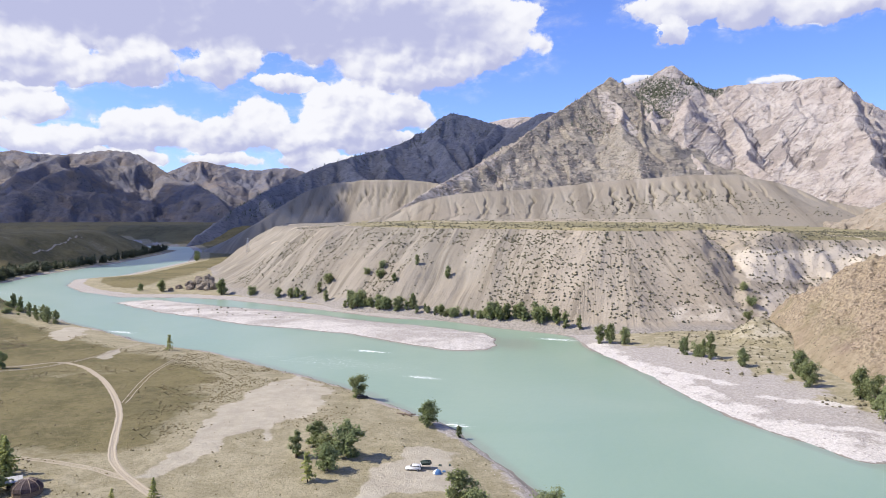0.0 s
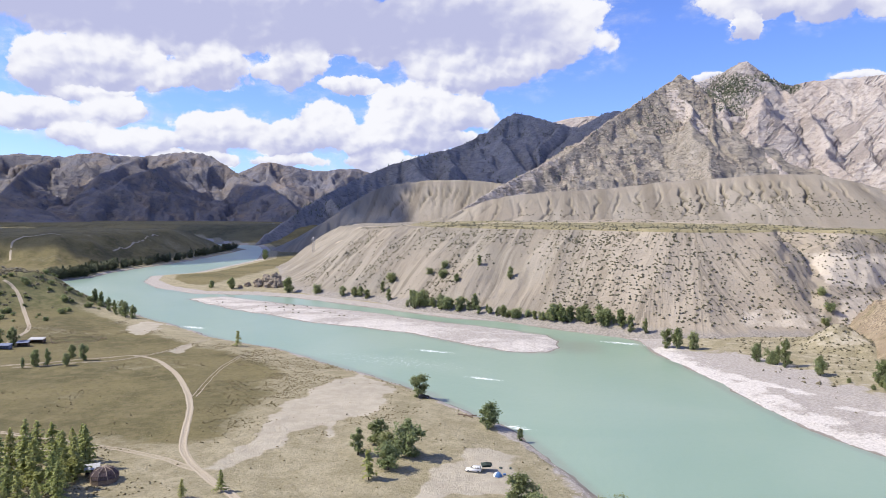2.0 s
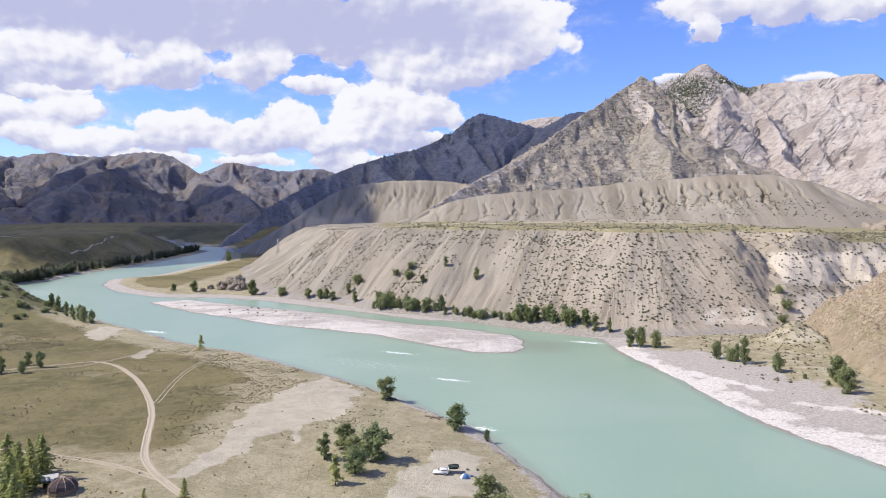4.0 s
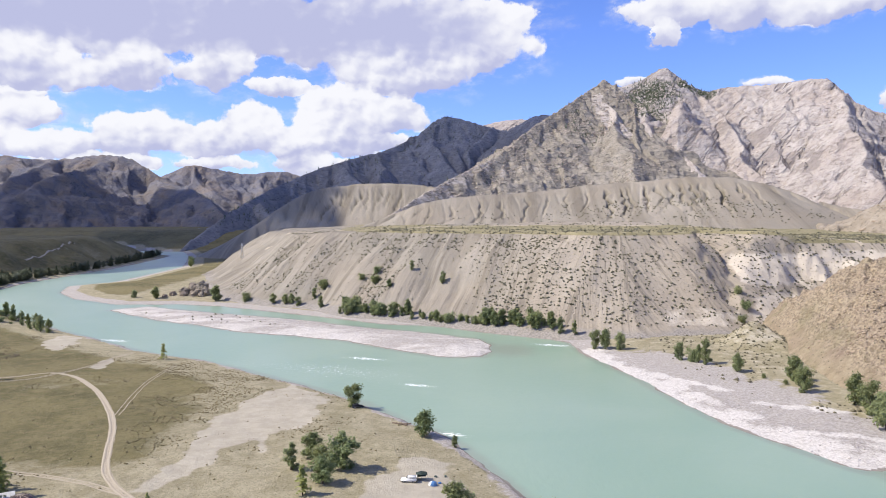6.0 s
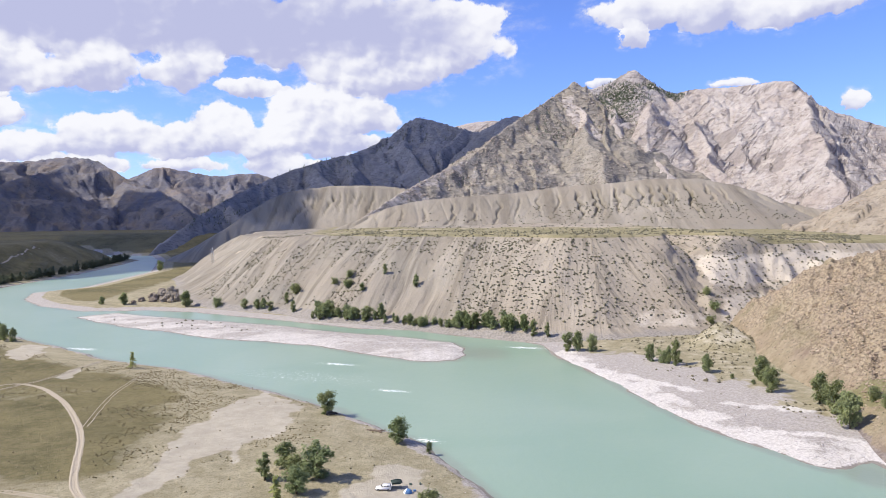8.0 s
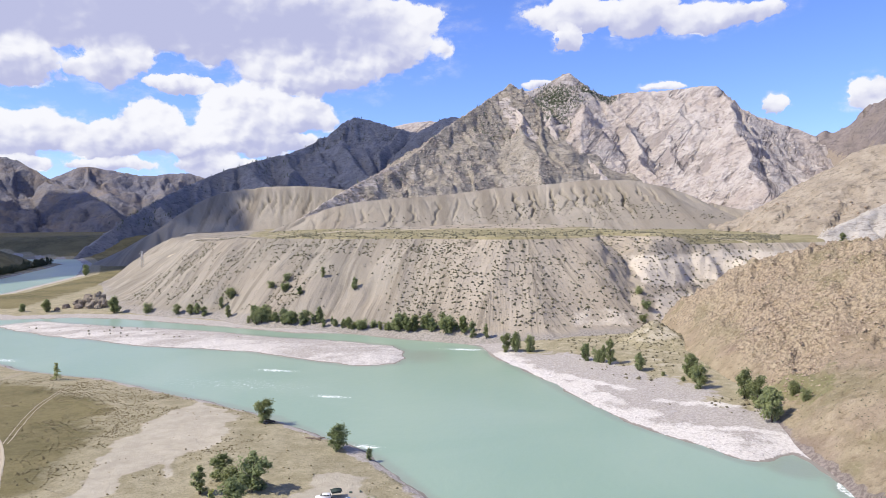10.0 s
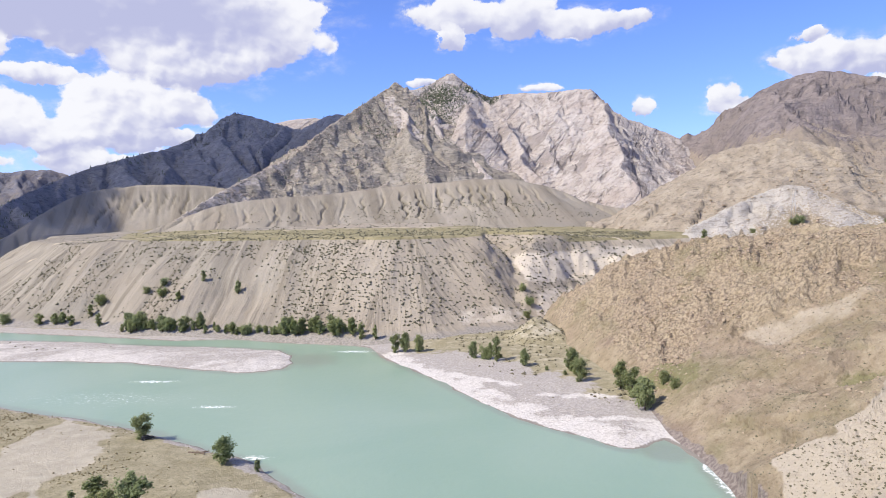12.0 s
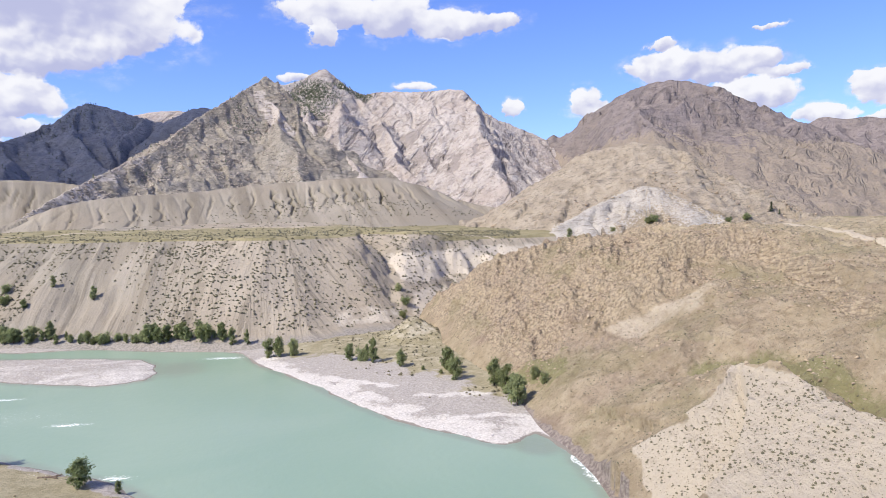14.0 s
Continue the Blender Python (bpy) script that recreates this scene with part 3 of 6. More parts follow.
def ground_masks(X, Y, Z):
    dn, df = inside(NEAR_LAND, X, Y)[0], inside(FAR_LAND, X, Y)[0]
    grass = smooth(dn, 12, 45) * smooth(-X - 55 - 0.12 * Y, -12, 25) * (0.88 + 0.22 * fbm(X / 40, Y / 40, 4))
    grass = np.maximum(grass, smooth(Y, 640, 760) * smooth(dn, 8, 40) * (0.45 + 0.4 * fbm(X / 120, Y / 60, 3)))
    grass = np.maximum(grass, smooth(df, 30, 44) * smooth(Y, 300, 360) * 0.12 + smooth(df, 22, 40) * smooth(Y, 640, 700) * smooth(-X, 280, 330))
    grass = grass * np.where(Y < 300, 0.30 + 0.70 * smooth(Y - 0.12 * X + fbm(X / 25, Y / 25, 3) * 14, 195, 235), 1) * (1 - 0.28 * smooth(fbm(X / 55 + 3, Y / 28, 4), 0.05, 0.6))
    gravel = np.where(dn > -3, smooth(dn + fbm(X / 12, Y / 12, 3) * 3, 9, 2) * 0.7, 0) + np.where(df > -3, smooth(df + fbm(X / 14, Y / 14, 4) * 14, 66, 26), 0) * smooth(Y, 430, 340) + np.where(df > -3, smooth(df, 22, 8), 0)
    sand = np.zeros(X.shape)
    for p in SAND:
        sand = np.maximum(sand, smooth(inside(p, X, Y)[0] + fbm(X / 9, Y / 9, 4) * 3.5, -2, 3))
    sand = np.maximum(sand, smooth(np.hypot(X - 182, Y - 392), 24, 12) * 0.55)
    sand = np.maximum(sand, smooth(df + fbm(X / 10, Y / 10, 3) * 8, 22, 34) * smooth(Y, 455, 430) * smooth(Y, 190, 240) * smooth(df, 120, 90) * (X > 60) * 0.42)
    track = np.zeros(X.shape)
    for p, wide, worn in zip(TRACKS, (2.3, 2.0, 1.6, 2.6, 2.6), (0.62, 0.50, 0.20, 0.45, 0.6)):
        track = np.maximum(track, smooth(along(p, X, Y)[0], wide, 0.9) * worn)
    wet = smooth(np.maximum(dn, df) + fbm(X / 5, Y / 5, 3) * 0.8, 1.3, 0.2)
    silver = np.where(df > -2, smooth(df + fbm(X / 9, Y / 9, 4) * 9, 19, 7), 0) * (Y < 400) * (X > 60)
    for p, wide in RIBBONS:
        silver = np.maximum(silver, smooth(along(p, X, Y)[0] + fbm(X / 6, Y / 6, 3) * 2.2, wide, wide * 0.4) * (df > 0))
    dk = along(KNOLL, X, Y)[0]
    lush = smooth(dk, 110, 40) * smooth(fbm(X / 30, Y / 30, 4), -0.5, 0.4)
    grass = np.maximum(grass, smooth(dk, 90, 30) * 0.8)
    return dict(lush=lush, silver=silver, grass=grass, gravel=np.clip(gravel, 0, 1), sand=sand, track=track, wet=wet)


def bluff_height(X, Y):
    wob = fbm(X / 70, Y / 70, 3) * 12
    d, s = inside(BLUFF_LAND, X, Y)
    dd = d + wob * smooth(d, -40, 60)
    east = smooth(X, 222, 262)
    top = 60 + 6 * smooth(X, -230, 0) - 7 * smooth(X, 250, 330)
    slope = smooth(dd, 0, 25) * smooth(dd, 120, 70)
    z = np.interp(dd, [-60, 0, 12], [-30, 3, 8])
    even = 8 + (top - 8) * np.clip((dd - 12) / 80, 0, 1)
    step = dd + fbm(X / 18, Y / 18, 4) * 8 * smooth(dd, 20, 40) * smooth(dd, 98, 80)
    cliff = 8 + (top - 8) * np.interp(step, [12, 56, 66, 74, 98, 104], [0, 0.41, 0.62, 0.68, 0.95, 1])
    rise = np.where(dd < 12, z, even + (cliff - even) * east)
    rise = np.where(dd > 104, top + np.clip(dd - 104, 0, 450) * 0.018, rise)
    rib = ridged(s / 9 + dd * 0.022, dd / 120, 3)
    rise = rise + slope * (1 - 0.65 * smooth(X, 30, 90)) * ((rib - 0.5) * 2.4 + (ridged(s / 46 + dd * 0.008, dd / 260 + 5, 2) - 0.5) * 3.2) + fbm(X / 22, Y / 22, 4) * 0.9 * smooth(dd, 0, 30) + east * slope * ((ridged(s / 11, dd / 60, 4) - 0.5) * 2.6 + fbm(X / 12, Y / 12, 4) * 1.2)
    dg, sg, hg, side = along(GULLY, X + fbm(X / 24, Y / 24, 4) * 9, Y)
    wall = np.where(side > 0, 0.36 * dg + 5 * (ridged(sg / 13, dg / 50, 3) - 0.5) * smooth(dg, 4, 25), 1.0 * dg) + np.maximum(dg - 60, 0) * 0.6
    deep = np.where(side > 0, 40, 9)
    return np.minimum(rise, np.maximum(hg + wall + fbm(X / 14, Y / 14, 3) * 1.5, rise - deep))


def bluff_masks(X, Y, Z):
    d, s = inside(BLUFF_LAND, X, Y)
    rill = ridged(s / 9 + d * 0.022, d / 120, 3)
    top = smooth(Z, 62, 66) + smooth(X, 250, 300) * smooth(Z, 55, 58) * (Z < 66)
    pale = smooth(X, 208, 222) * (0.35 + 0.45 * smooth(Z, 24, 34) * smooth(Z, 54, 47)) * smooth(Z, 60, 56) + 0.6 * smooth(X, 110, 160) * smooth(Z, 30, 12) * smooth(Z, 5, 9)
    grass = smooth(X, 250, 290) * top * smooth(d, 104, 114) + top * smooth(np.abs(d - 190 - fbm(X / 90, Y / 90, 3) * 40), 130, 70)
    return dict(toe=smooth(Z + fbm(X / 9, Y / 9, 3) * 1.5, 7, 4), gully=X * 0, rill=rill, pale=np.clip(pale, 0, 1), grass=grass, rose=smooth(X + fbm(X / 40, Y / 40, 3) * 30, 30, 110), run=s, fall=d)


def dip(X, Y, Z):
    """The tilted beds of the hillside's rock: across them, and along them."""
    return 0.65 * X - 0.51 * Y - 0.57 * Z, 0.45 * X - 0.1 * Y + 0.82 * Z


def hillside_height(X, Y):
    d, s = inside(HILL_LAND, X, Y)
    dd = d + fbm(X / 45, Y / 45, 4) * 9 * smooth(d, 5, 60)
    north = smooth(Y + 0.25 * X, 270, 370)
    z = np.where(dd > 0, (82 - 8 * north) * (1 - np.exp(-np.maximum(dd, 0) / (112 - 54 * north))), dd * 0.7)
    for crest, steep in ((NEAR_SPUR, 0.44), (PALE_SPUR, 0.40)):
        ds, _, hs, side = along(crest, X, Y)
        spur = hs - steep * ds
        z = np.where(dd > 2, np.log(np.exp(np.clip(z, -50, 120) / 2.5) + np.exp(np.clip(spur, -50, 120) / 2.5)) * 2.5, z)
    on = smooth(d, 3, 25)
    z = z - 8 * np.exp(-(along(HOLLOW, X, Y)[0] / 15) ** 2) * smooth(X, 172, 190)
    m = hillside_masks(X, Y, 0)
    calm = 1 - 0.92 * m["pale"]
    dl, _, _, side = along(LEDGE, X, Y)
    z = z + 5 * smooth(-side * dl, -3, 4) * smooth(dl, 45, 15) * smooth(Y, 120, 150)
    u, v = dip(X, Y, z)
    crag = (0.30 + 0.95 * m["crag"]) * calm
    z = z + on * crag * smooth(d, 330, 200) * ((ridged(u / 11, v / 20, 4, 0.6) - 0.4) * 4.2 + (ridged(u / 3.6, v / 5, 3) - 0.4) * 2.4 + (ridged(X / 7 + Y / 16, Y / 7 - X / 16, 4) - 0.4) * 1.0)
    z = z + on * calm * ((ridged(X / 62 + Y / 130, Y / 62 - X / 130, 5) - 0.5) * 10 * smooth(d, 300, 140) * smooth(d, 12, 60) + fbm(X / 9, Y / 9, 4) * 0.9)
    rill = m["pale"] * (ridged((X - 0.6 * Y) / 9, (X + Y) / 60, 3) - 0.5) * 1.3
    return z + rill * smooth(d, 6, 20)


def hillside_masks(X, Y, Z):
    d, s = inside(HILL_LAND, X, Y)
    pale = smooth(inside(SCREE, X, Y)[0] + fbm(X / 10, Y / 10, 4) * 2.5, -1.5, 2.0) * smooth(d + fbm(X / 8, Y / 8, 3) * 3, 4, 9)
    ds, _, _, side = along(PALE_SPUR, X, Y)
    wan = (smooth(np.where(side > 0, ds * 0.40, ds) + fbm(X / 11, Y / 11, 4) * 3.0, 7, 2) * 0.7 * smooth(X, 206, 216) * smooth(X, 252, 240))
    crag = smooth(Y + 0.25 * X + fbm(X / 30, Y / 30, 3) * 20, 262, 330) * smooth(d, 4, 20) * smooth(d, 190, 110)
    crag = np.maximum(crag, 0.9 * np.exp(-(along(LEDGE, X, Y)[0] / 7) ** 2))
    crag = crag * (1 - 0.8 * wan)
    green = np.exp(-(along(HOLLOW, X, Y)[0] / 8) ** 2) * smooth(X, 172, 188)
    green = np.maximum(green, 0.9 * smooth(np.hypot((X - 178) / 15, (Y - 252) / 20) + fbm(X / 8, Y / 8, 3) * 0.35, 1.1, 0.4))
    straw = smooth(d + fbm(X / 60, Y / 60, 3) * 40, 120, 200) * (1 - crag)
    rust = smooth(fbm(X / 34 + 5, Y / 34, 4), 0.0, 0.6) * smooth(d, 130, 40) * smooth(Y + 0.25 * X, 215, 260)
    return dict(pale=np.clip(pale, 0, 1), crag=crag, wet=smooth(d + fbm(X / 5, Y / 5, 3) * 1.5, 4, 1), green=green, straw=straw, rust=rust, wan=wan)


def tent(crest, X, Y, steep, flank, knee=260):
    """The highest of the slopes that fall from a crest line: height, distance, way along and side."""
    top, D, S, side, run = np.full(X.shape, -1e9), np.zeros(X.shape), np.zeros(X.shape), np.ones(X.shape), 0.0
    for p, q in zip(crest[:-1], crest[1:]):
        dx, dy = q[0] - p[0], q[1] - p[1]
        size = math.hypot(dx, dy)
        t = np.clip(((X - p[0]) * dx + (Y - p[1]) * dy) / size ** 2, 0, 1)
        d = np.hypot(X - p[0] - t * dx, Y - p[1] - t * dy)
        z = p[2] + t * (q[2] - p[2]) - steep * np.minimum(d, knee) - steep * flank * np.maximum(d - knee, 0)
        up = z > top
        top, D, S = np.where(up, z, top), np.where(up, d, D), np.where(up, run + t * size, S)
        side = np.where(up, np.sign((X - p[0]) * dy - (Y - p[1]) * dx), side)
        run += size
    return top, D, S, side


def offshoots(crest, gap, length, slope, seed, lean=0.0):
    """Side ridges that run down from a crest, every gap metres or so, towards the valley."""
    r = np.random.RandomState(seed)
    lines, run, goal = [], 0.0, gap * 0.4
    for p, q in zip(crest[:-1], crest[1:]):
        size = math.hypot(q[0] - p[0], q[1] - p[1])
        while goal < run + size:
            t = (goal - run) / size
            x, y, z = (p[i] + (q[i] - p[i]) * t for i in range(3))
            ux, uy = -x / math.hypot(x, y), -y / math.hypot(x, y)
            turn = lean + r.uniform(-0.45, 0.45)
            reach = length * r.uniform(0.7, 1.25)
            line = [(x, y, z - 4)]
            for k in range(1, 6):
                turn += r.uniform(-0.22, 0.22)
                c, s = math.cos(turn), math.sin(turn)
                x, y = x + (ux * c - uy * s) * reach / 5, y + (ux * s + uy * c) * reach / 5
                z -= slope * reach / 5 * r.uniform(0.6, 1.4)
                line.append((x, y, z))
            lines.append(line)
            goal += gap * r.uniform(0.7, 1.35)
        run += size
    return lines


def ridge_height(crest, steep, rib, amp, skew=0.5, flank=0.55, jag=5.0, off=0.0, rubble=0.0, detail=5, sides=None, extra=()):
    crest = curve(crest, 1)
    lines = (offshoots(crest, *sides) if sides else []) + list(extra)

    def height(X, Y):
        wx, wy = fbm(X / (rib * 3) + off, Y / (rib * 3), 3) * rib * 0.5, fbm(X / (rib * 3), Y / (rib * 3) + 9 + off, 3) * rib * 0.5
        d0 = along(crest, X, Y)[0]
        calm = smooth(d0, 20, 200)
        z, d, s, side = tent(crest, X + wx * calm, Y + wy * calm, steep, flank)
        for line in lines:
            z2, d2, s2, side2 = tent(line, X + wx, Y + wy, steep * 1.05, 0.9)
            up = z2 > z
            z, d, s, side = np.where(up, z2, z), np.where(up, np.minimum(d2, d), d), np.where(up, s2 + d2 * 0.3, s), np.where(up, side2, side)
        env = np.minimum(d * 0.45, amp)
        ribs = ridged((s + skew * side * d) / rib + off, d / (rib * 3.2), detail)
        large = ridged((s + skew * 0.6 * side * d) / (rib * 2.6) + off + 3, d / (rib * 6), 3)
        z = z + env * (ribs - 0.52) * 1.25 + env * (large - 0.6) * 0.6 + env * 0.2 * fbm(X / (rib * 0.3), Y / (rib * 0.3), detail - 1) + fbm(X / 22, Y / 22, 4) * jag * 0.5
        return z + rubble * (ridged(X / 30 + z / 45, Y / 80 - z / 24, 4) - 0.4) * smooth(d, 0, 40)
    return height


SPUR = [(-115, 1130, 55), (-93, 1196, 77), (-27, 1350, 128), (55, 1479, 175), (151, 1593, 229), (248, 1732, 313), (334, 1820, 369), (400, 1900, 416), (440, 1940, 442), (470, 1962, 470)]
PEAK = [(474, 1963, 471), (490, 1968, 460), (520, 1976, 450), (548, 1984, 458), (580, 1988, 472), (618, 1992, 492), (650, 1997, 516), (694, 1982, 481), (734, 1978, 450), (773, 1974, 436), (787, 1969, 444), (861, 1937, 448), (941, 1877, 441), (999, 1790, 444),
        (1032, 1771, 414), (1060, 1770, 385), (1100, 1749, 350), (1150, 1739, 337), (1235, 1698, 294), (1301, 1648, 249)]
DARK = [(-607, 1641, 9), (-600, 1803, 55), (-573, 1968, 110), (-533, 2134, 162), (-462, 2304, 220), (-405, 2416, 257), (-306, 2582, 308), (-208, 2692, 340), (-102, 2798, 401),
        (12, 2900, 510), (107, 2898, 495), (198, 2843, 458), (274, 2787, 428), (313, 2732, 443), (383, 2673, 479), (467, 2659, 472)]
PALE_CREST = [(176, 3295, 508), (256, 3290, 534), (336, 3283, 546), (415, 3274, 551), (494, 3263, 536)]
FAR_A = [(-2700, 2960, 350), (-2551, 3082, 348), (-2444, 3167, 363), (-2369, 3224, 374), (-2222, 3267, 355), (-2090, 3294, 388), (-1981, 3360, 371), (-1866, 3425, 376), (-1603, 3446, 408),
         (-1450, 3405, 345), (-1239, 3274, 225), (-994, 3043, 80)]
FAR_B = [(-1718, 4160, 318), (-1624, 4198, 362), (-1511, 4240, 422), (-1329, 4300, 380), (-1193, 4340, 358), (-984, 4392, 387), (-877, 4415, 352), (-696, 4447, 262)]
LEFT_HILL = [(-1800, 2020, 158), (-1724, 2079, 150), (-1652, 2136, 143), (-1602, 2174, 122), (-1527, 2166, 73)]
RILLED = [(-110, 975, 66), (-77, 997, 79), (-20, 1010, 102), (63, 1018, 112), (140, 1031, 116), (226, 1036, 127), (305, 1015, 132), (378, 990, 137), (426, 970, 134), (478, 946, 117), (509, 930, 101),
          (537, 914, 92), (569, 883, 84)]
RILLED_B = [(-361, 1353, 63), (-314, 1446, 113), (-275, 1495, 139), (-232, 1533, 150), (-171, 1551, 157), (-82, 1558, 157), (-18, 1560, 152), (44, 1499, 134)]
TAN = [(544, 791, 110), (565, 770, 129), (589, 746, 151), (606, 732, 161), (631, 711, 167),  (655, 688, 173), (685, 658, 160), (698, 614, 137), (715, 546, 96), (725, 481, 69)]
WHITE = [(422, 559, 66), (472, 570, 82), (531, 585, 103), (560, 571, 110), (574, 543, 96), (569, 473, 64)]
DOME = [(1434, 1924, 302), (1426, 1805, 324), (1405, 1694, 368), (1390, 1574, 394), (1380, 1448, 418), (1440, 1388, 429), (1483, 1342, 417), (1547, 1267, 376), (1597, 1203, 328), (1644, 1139, 290),
        (1644, 1049, 240), (1653, 936, 190), (1660, 780, 150)]
FAR_RIGHT = [(2590, 1870, 390), (2642, 1806, 411), (2670, 1764, 438), (2707, 1706, 415), (2747, 1640, 424), (2783, 1579, 407), (2890, 1373, 427)]

SPUR_HEIGHT = ridge_height(SPUR, 0.74, 60, 16, 0.8, 0.8, rubble=11.0,
                           extra=([(433, 1932, 428), (440, 1800, 360), (430, 1650, 272), (420, 1500, 190), (405, 1380, 135)], [(480, 1962, 450), (505, 1860, 385), (500, 1760, 320), (470, 1640, 240)]))
PEAK_HEIGHT = ridge_height(PEAK, 0.92, 48, 17, -1.1, 0.75, rubble=8.0, sides=(100, 580, 0.66, 23, 0.30))
DARK_HEIGHT = ridge_height(DARK, 0.66, 110, 45, 0.4, 0.7, rubble=3.0, sides=(230, 700, 0.42, 12))
TAN_HEIGHT = ridge_height(TAN, 0.56, 45, 14, 0.3, 0.8, rubble=3.0)
WHITE_HEIGHT = ridge_height(WHITE, 0.50, 30, 8, 0.3, rubble=2.5)


def spaced(a, b, n):
    return np.geomspace(a, b, n)


turns = np.concatenate([np.arange(-44, 66, 0.2), np.arange(66, 316, 5.0)])
sheet("ground", ground_height, turns, np.concatenate([[0.02, 20, 50, 80], spaced(105, 1300, 380), spaced(1320, 4900, 50)]), BANK,
      "dry river flats of thin grass, sand and gravel with dirt tracks", "ground", ground_masks, closed=True)


def bar_height(X, Y):
    d = inside(BAR, X, Y)[0] + fbm(X / 12, Y / 12, 3) * 1.5
    return np.interp(d, [-10, 0, 5, 18], [-1.5, 0.0, 0.7, 1.6]) + fbm(X / 6, Y / 6, 3) * 0.12


sheet("gravel_bar", bar_height, np.arange(-27, 6, 0.15), spaced(360, 660, 160), BANK, "long pale gravel bar in the turquoise river", "gravel bar",
      lambda X, Y, Z: dict(lush=X * 0, gravel=np.ones(X.shape), silver=0.35 + 0.45 * smooth(fbm(X / 30, Y / 14, 4), -0.5, 0.6), grass=X * 0, sand=X * 0, track=X * 0, wet=smooth(Z, 0.3, 0.05)), lambda X, Y: X * 0 + 2.2)
sheet("terrace_bluff", bluff_height, np.arange(-23, 66, 0.16), np.concatenate([spaced(400, 800, 260), spaced(805, 2300, 60)]), BLUFF,
      "steep bare clay bluff with a flat grassy terrace on top", "bluff", bluff_masks, ground_height)
sheet("brown_hillside", hillside_height, np.arange(14, 70, 0.11), spaced(115, 620, 470), HILLSIDE, "craggy brown hillside above the river with pale scree", "hillside", hillside_masks,
      ground_height)


RILLS = [(-40, 0.3, 40), (-5, 0.4, 50), (28, 0.5, 45), (66, 0.6, 60), (100, 0.5, 55), (135, 0.6, 60), (168, 0.5, 50), (200, 0.6, 45), (226, 0.6, 50), (254, 1.0, 80), (272, 1.0, 75), (283, 0.6, 45), (306, 1.1, 60),
         (322, 0.8, 50), (338, 0.9, 55), (352, 0.8, 60), (366, 0.9, 45), (378, 0.6, 40), (398, 1.1, 70), (420, 0.6, 45), (440, 0.5, 40)]   # x below the crest, depth, length


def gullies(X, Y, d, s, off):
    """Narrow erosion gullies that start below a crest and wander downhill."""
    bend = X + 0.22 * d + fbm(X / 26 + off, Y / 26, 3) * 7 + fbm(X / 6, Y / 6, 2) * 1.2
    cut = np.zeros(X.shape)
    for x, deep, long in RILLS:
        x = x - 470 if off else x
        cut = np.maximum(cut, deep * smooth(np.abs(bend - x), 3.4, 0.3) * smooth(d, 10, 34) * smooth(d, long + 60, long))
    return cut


def hill_height(crest, steep, off):
    crest = curve(crest, 1)

    def height(X, Y):
        z, d, s, side = tent(crest, X, Y, steep, 0.8, 150)
        fine = ridged(s / 13 + off, d / 200, 3)
        cut = 5.0 * gullies(X, Y, d, s, off) + 1.6 * (fine - 0.4)
        return z - np.minimum(d / 25, 1) * cut + steep * 12 * np.exp(-(d / 30) ** 2) - steep * 12 + fbm(X / 20, Y / 20, 3) * 0.7
    return height


def hill_masks(crest, off):
    def masks(X, Y, Z):
        _, d, s, _ = tent(curve(crest, 1), X, Y, 0.42, 0.8, 150)
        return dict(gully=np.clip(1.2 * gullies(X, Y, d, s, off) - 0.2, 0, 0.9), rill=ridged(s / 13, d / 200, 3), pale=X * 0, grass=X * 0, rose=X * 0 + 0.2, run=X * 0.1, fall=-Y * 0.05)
    return masks


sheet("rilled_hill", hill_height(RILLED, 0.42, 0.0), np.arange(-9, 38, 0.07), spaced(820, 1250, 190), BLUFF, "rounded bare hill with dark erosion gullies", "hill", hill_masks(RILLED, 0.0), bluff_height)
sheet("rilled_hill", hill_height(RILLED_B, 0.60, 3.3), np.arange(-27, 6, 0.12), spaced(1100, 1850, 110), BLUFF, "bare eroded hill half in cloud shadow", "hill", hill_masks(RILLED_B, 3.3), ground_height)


def woods(*spots):
    """Where forest stands: centre x, y, z and radii."""
    def masks(X, Y, Z):
        w = np.zeros(X.shape)
        for x, y, z, r, rz in spots:
            w = np.maximum(w, 1 - np.sqrt(((X - x) / r) ** 2 + ((Y - y) / r) ** 2 + ((Z - z) / rz) ** 2) * 0.6)
        return dict(wood=np.clip(w, 0, 1))
    return masks


def spur_masks(X, Y, Z):
    slab = smooth(along([(432, 1885), (446, 1835), (452, 1690)], X, Y)[0] + fbm(X / 20, Y / 20, 3) * 14, 34, 14)
    slab = np.maximum(slab, 0.55 * smooth(along(SPUR, X, Y)[0] + fbm(X / 30, Y / 30, 4) * 22, 45, 10) * smooth(Y, 1650, 1500))
    dark = smooth(along([(378, 1840), (384, 1670), (425, 1560), (410, 1420)], X, Y)[0] + fbm(X / 30, Y / 30, 4) * 30, 45, 5)
    return dict(wood=0.20 * fbm(X / 60, Y / 60, 3) + 0.04 + 0.40 * dark, slab=slab)


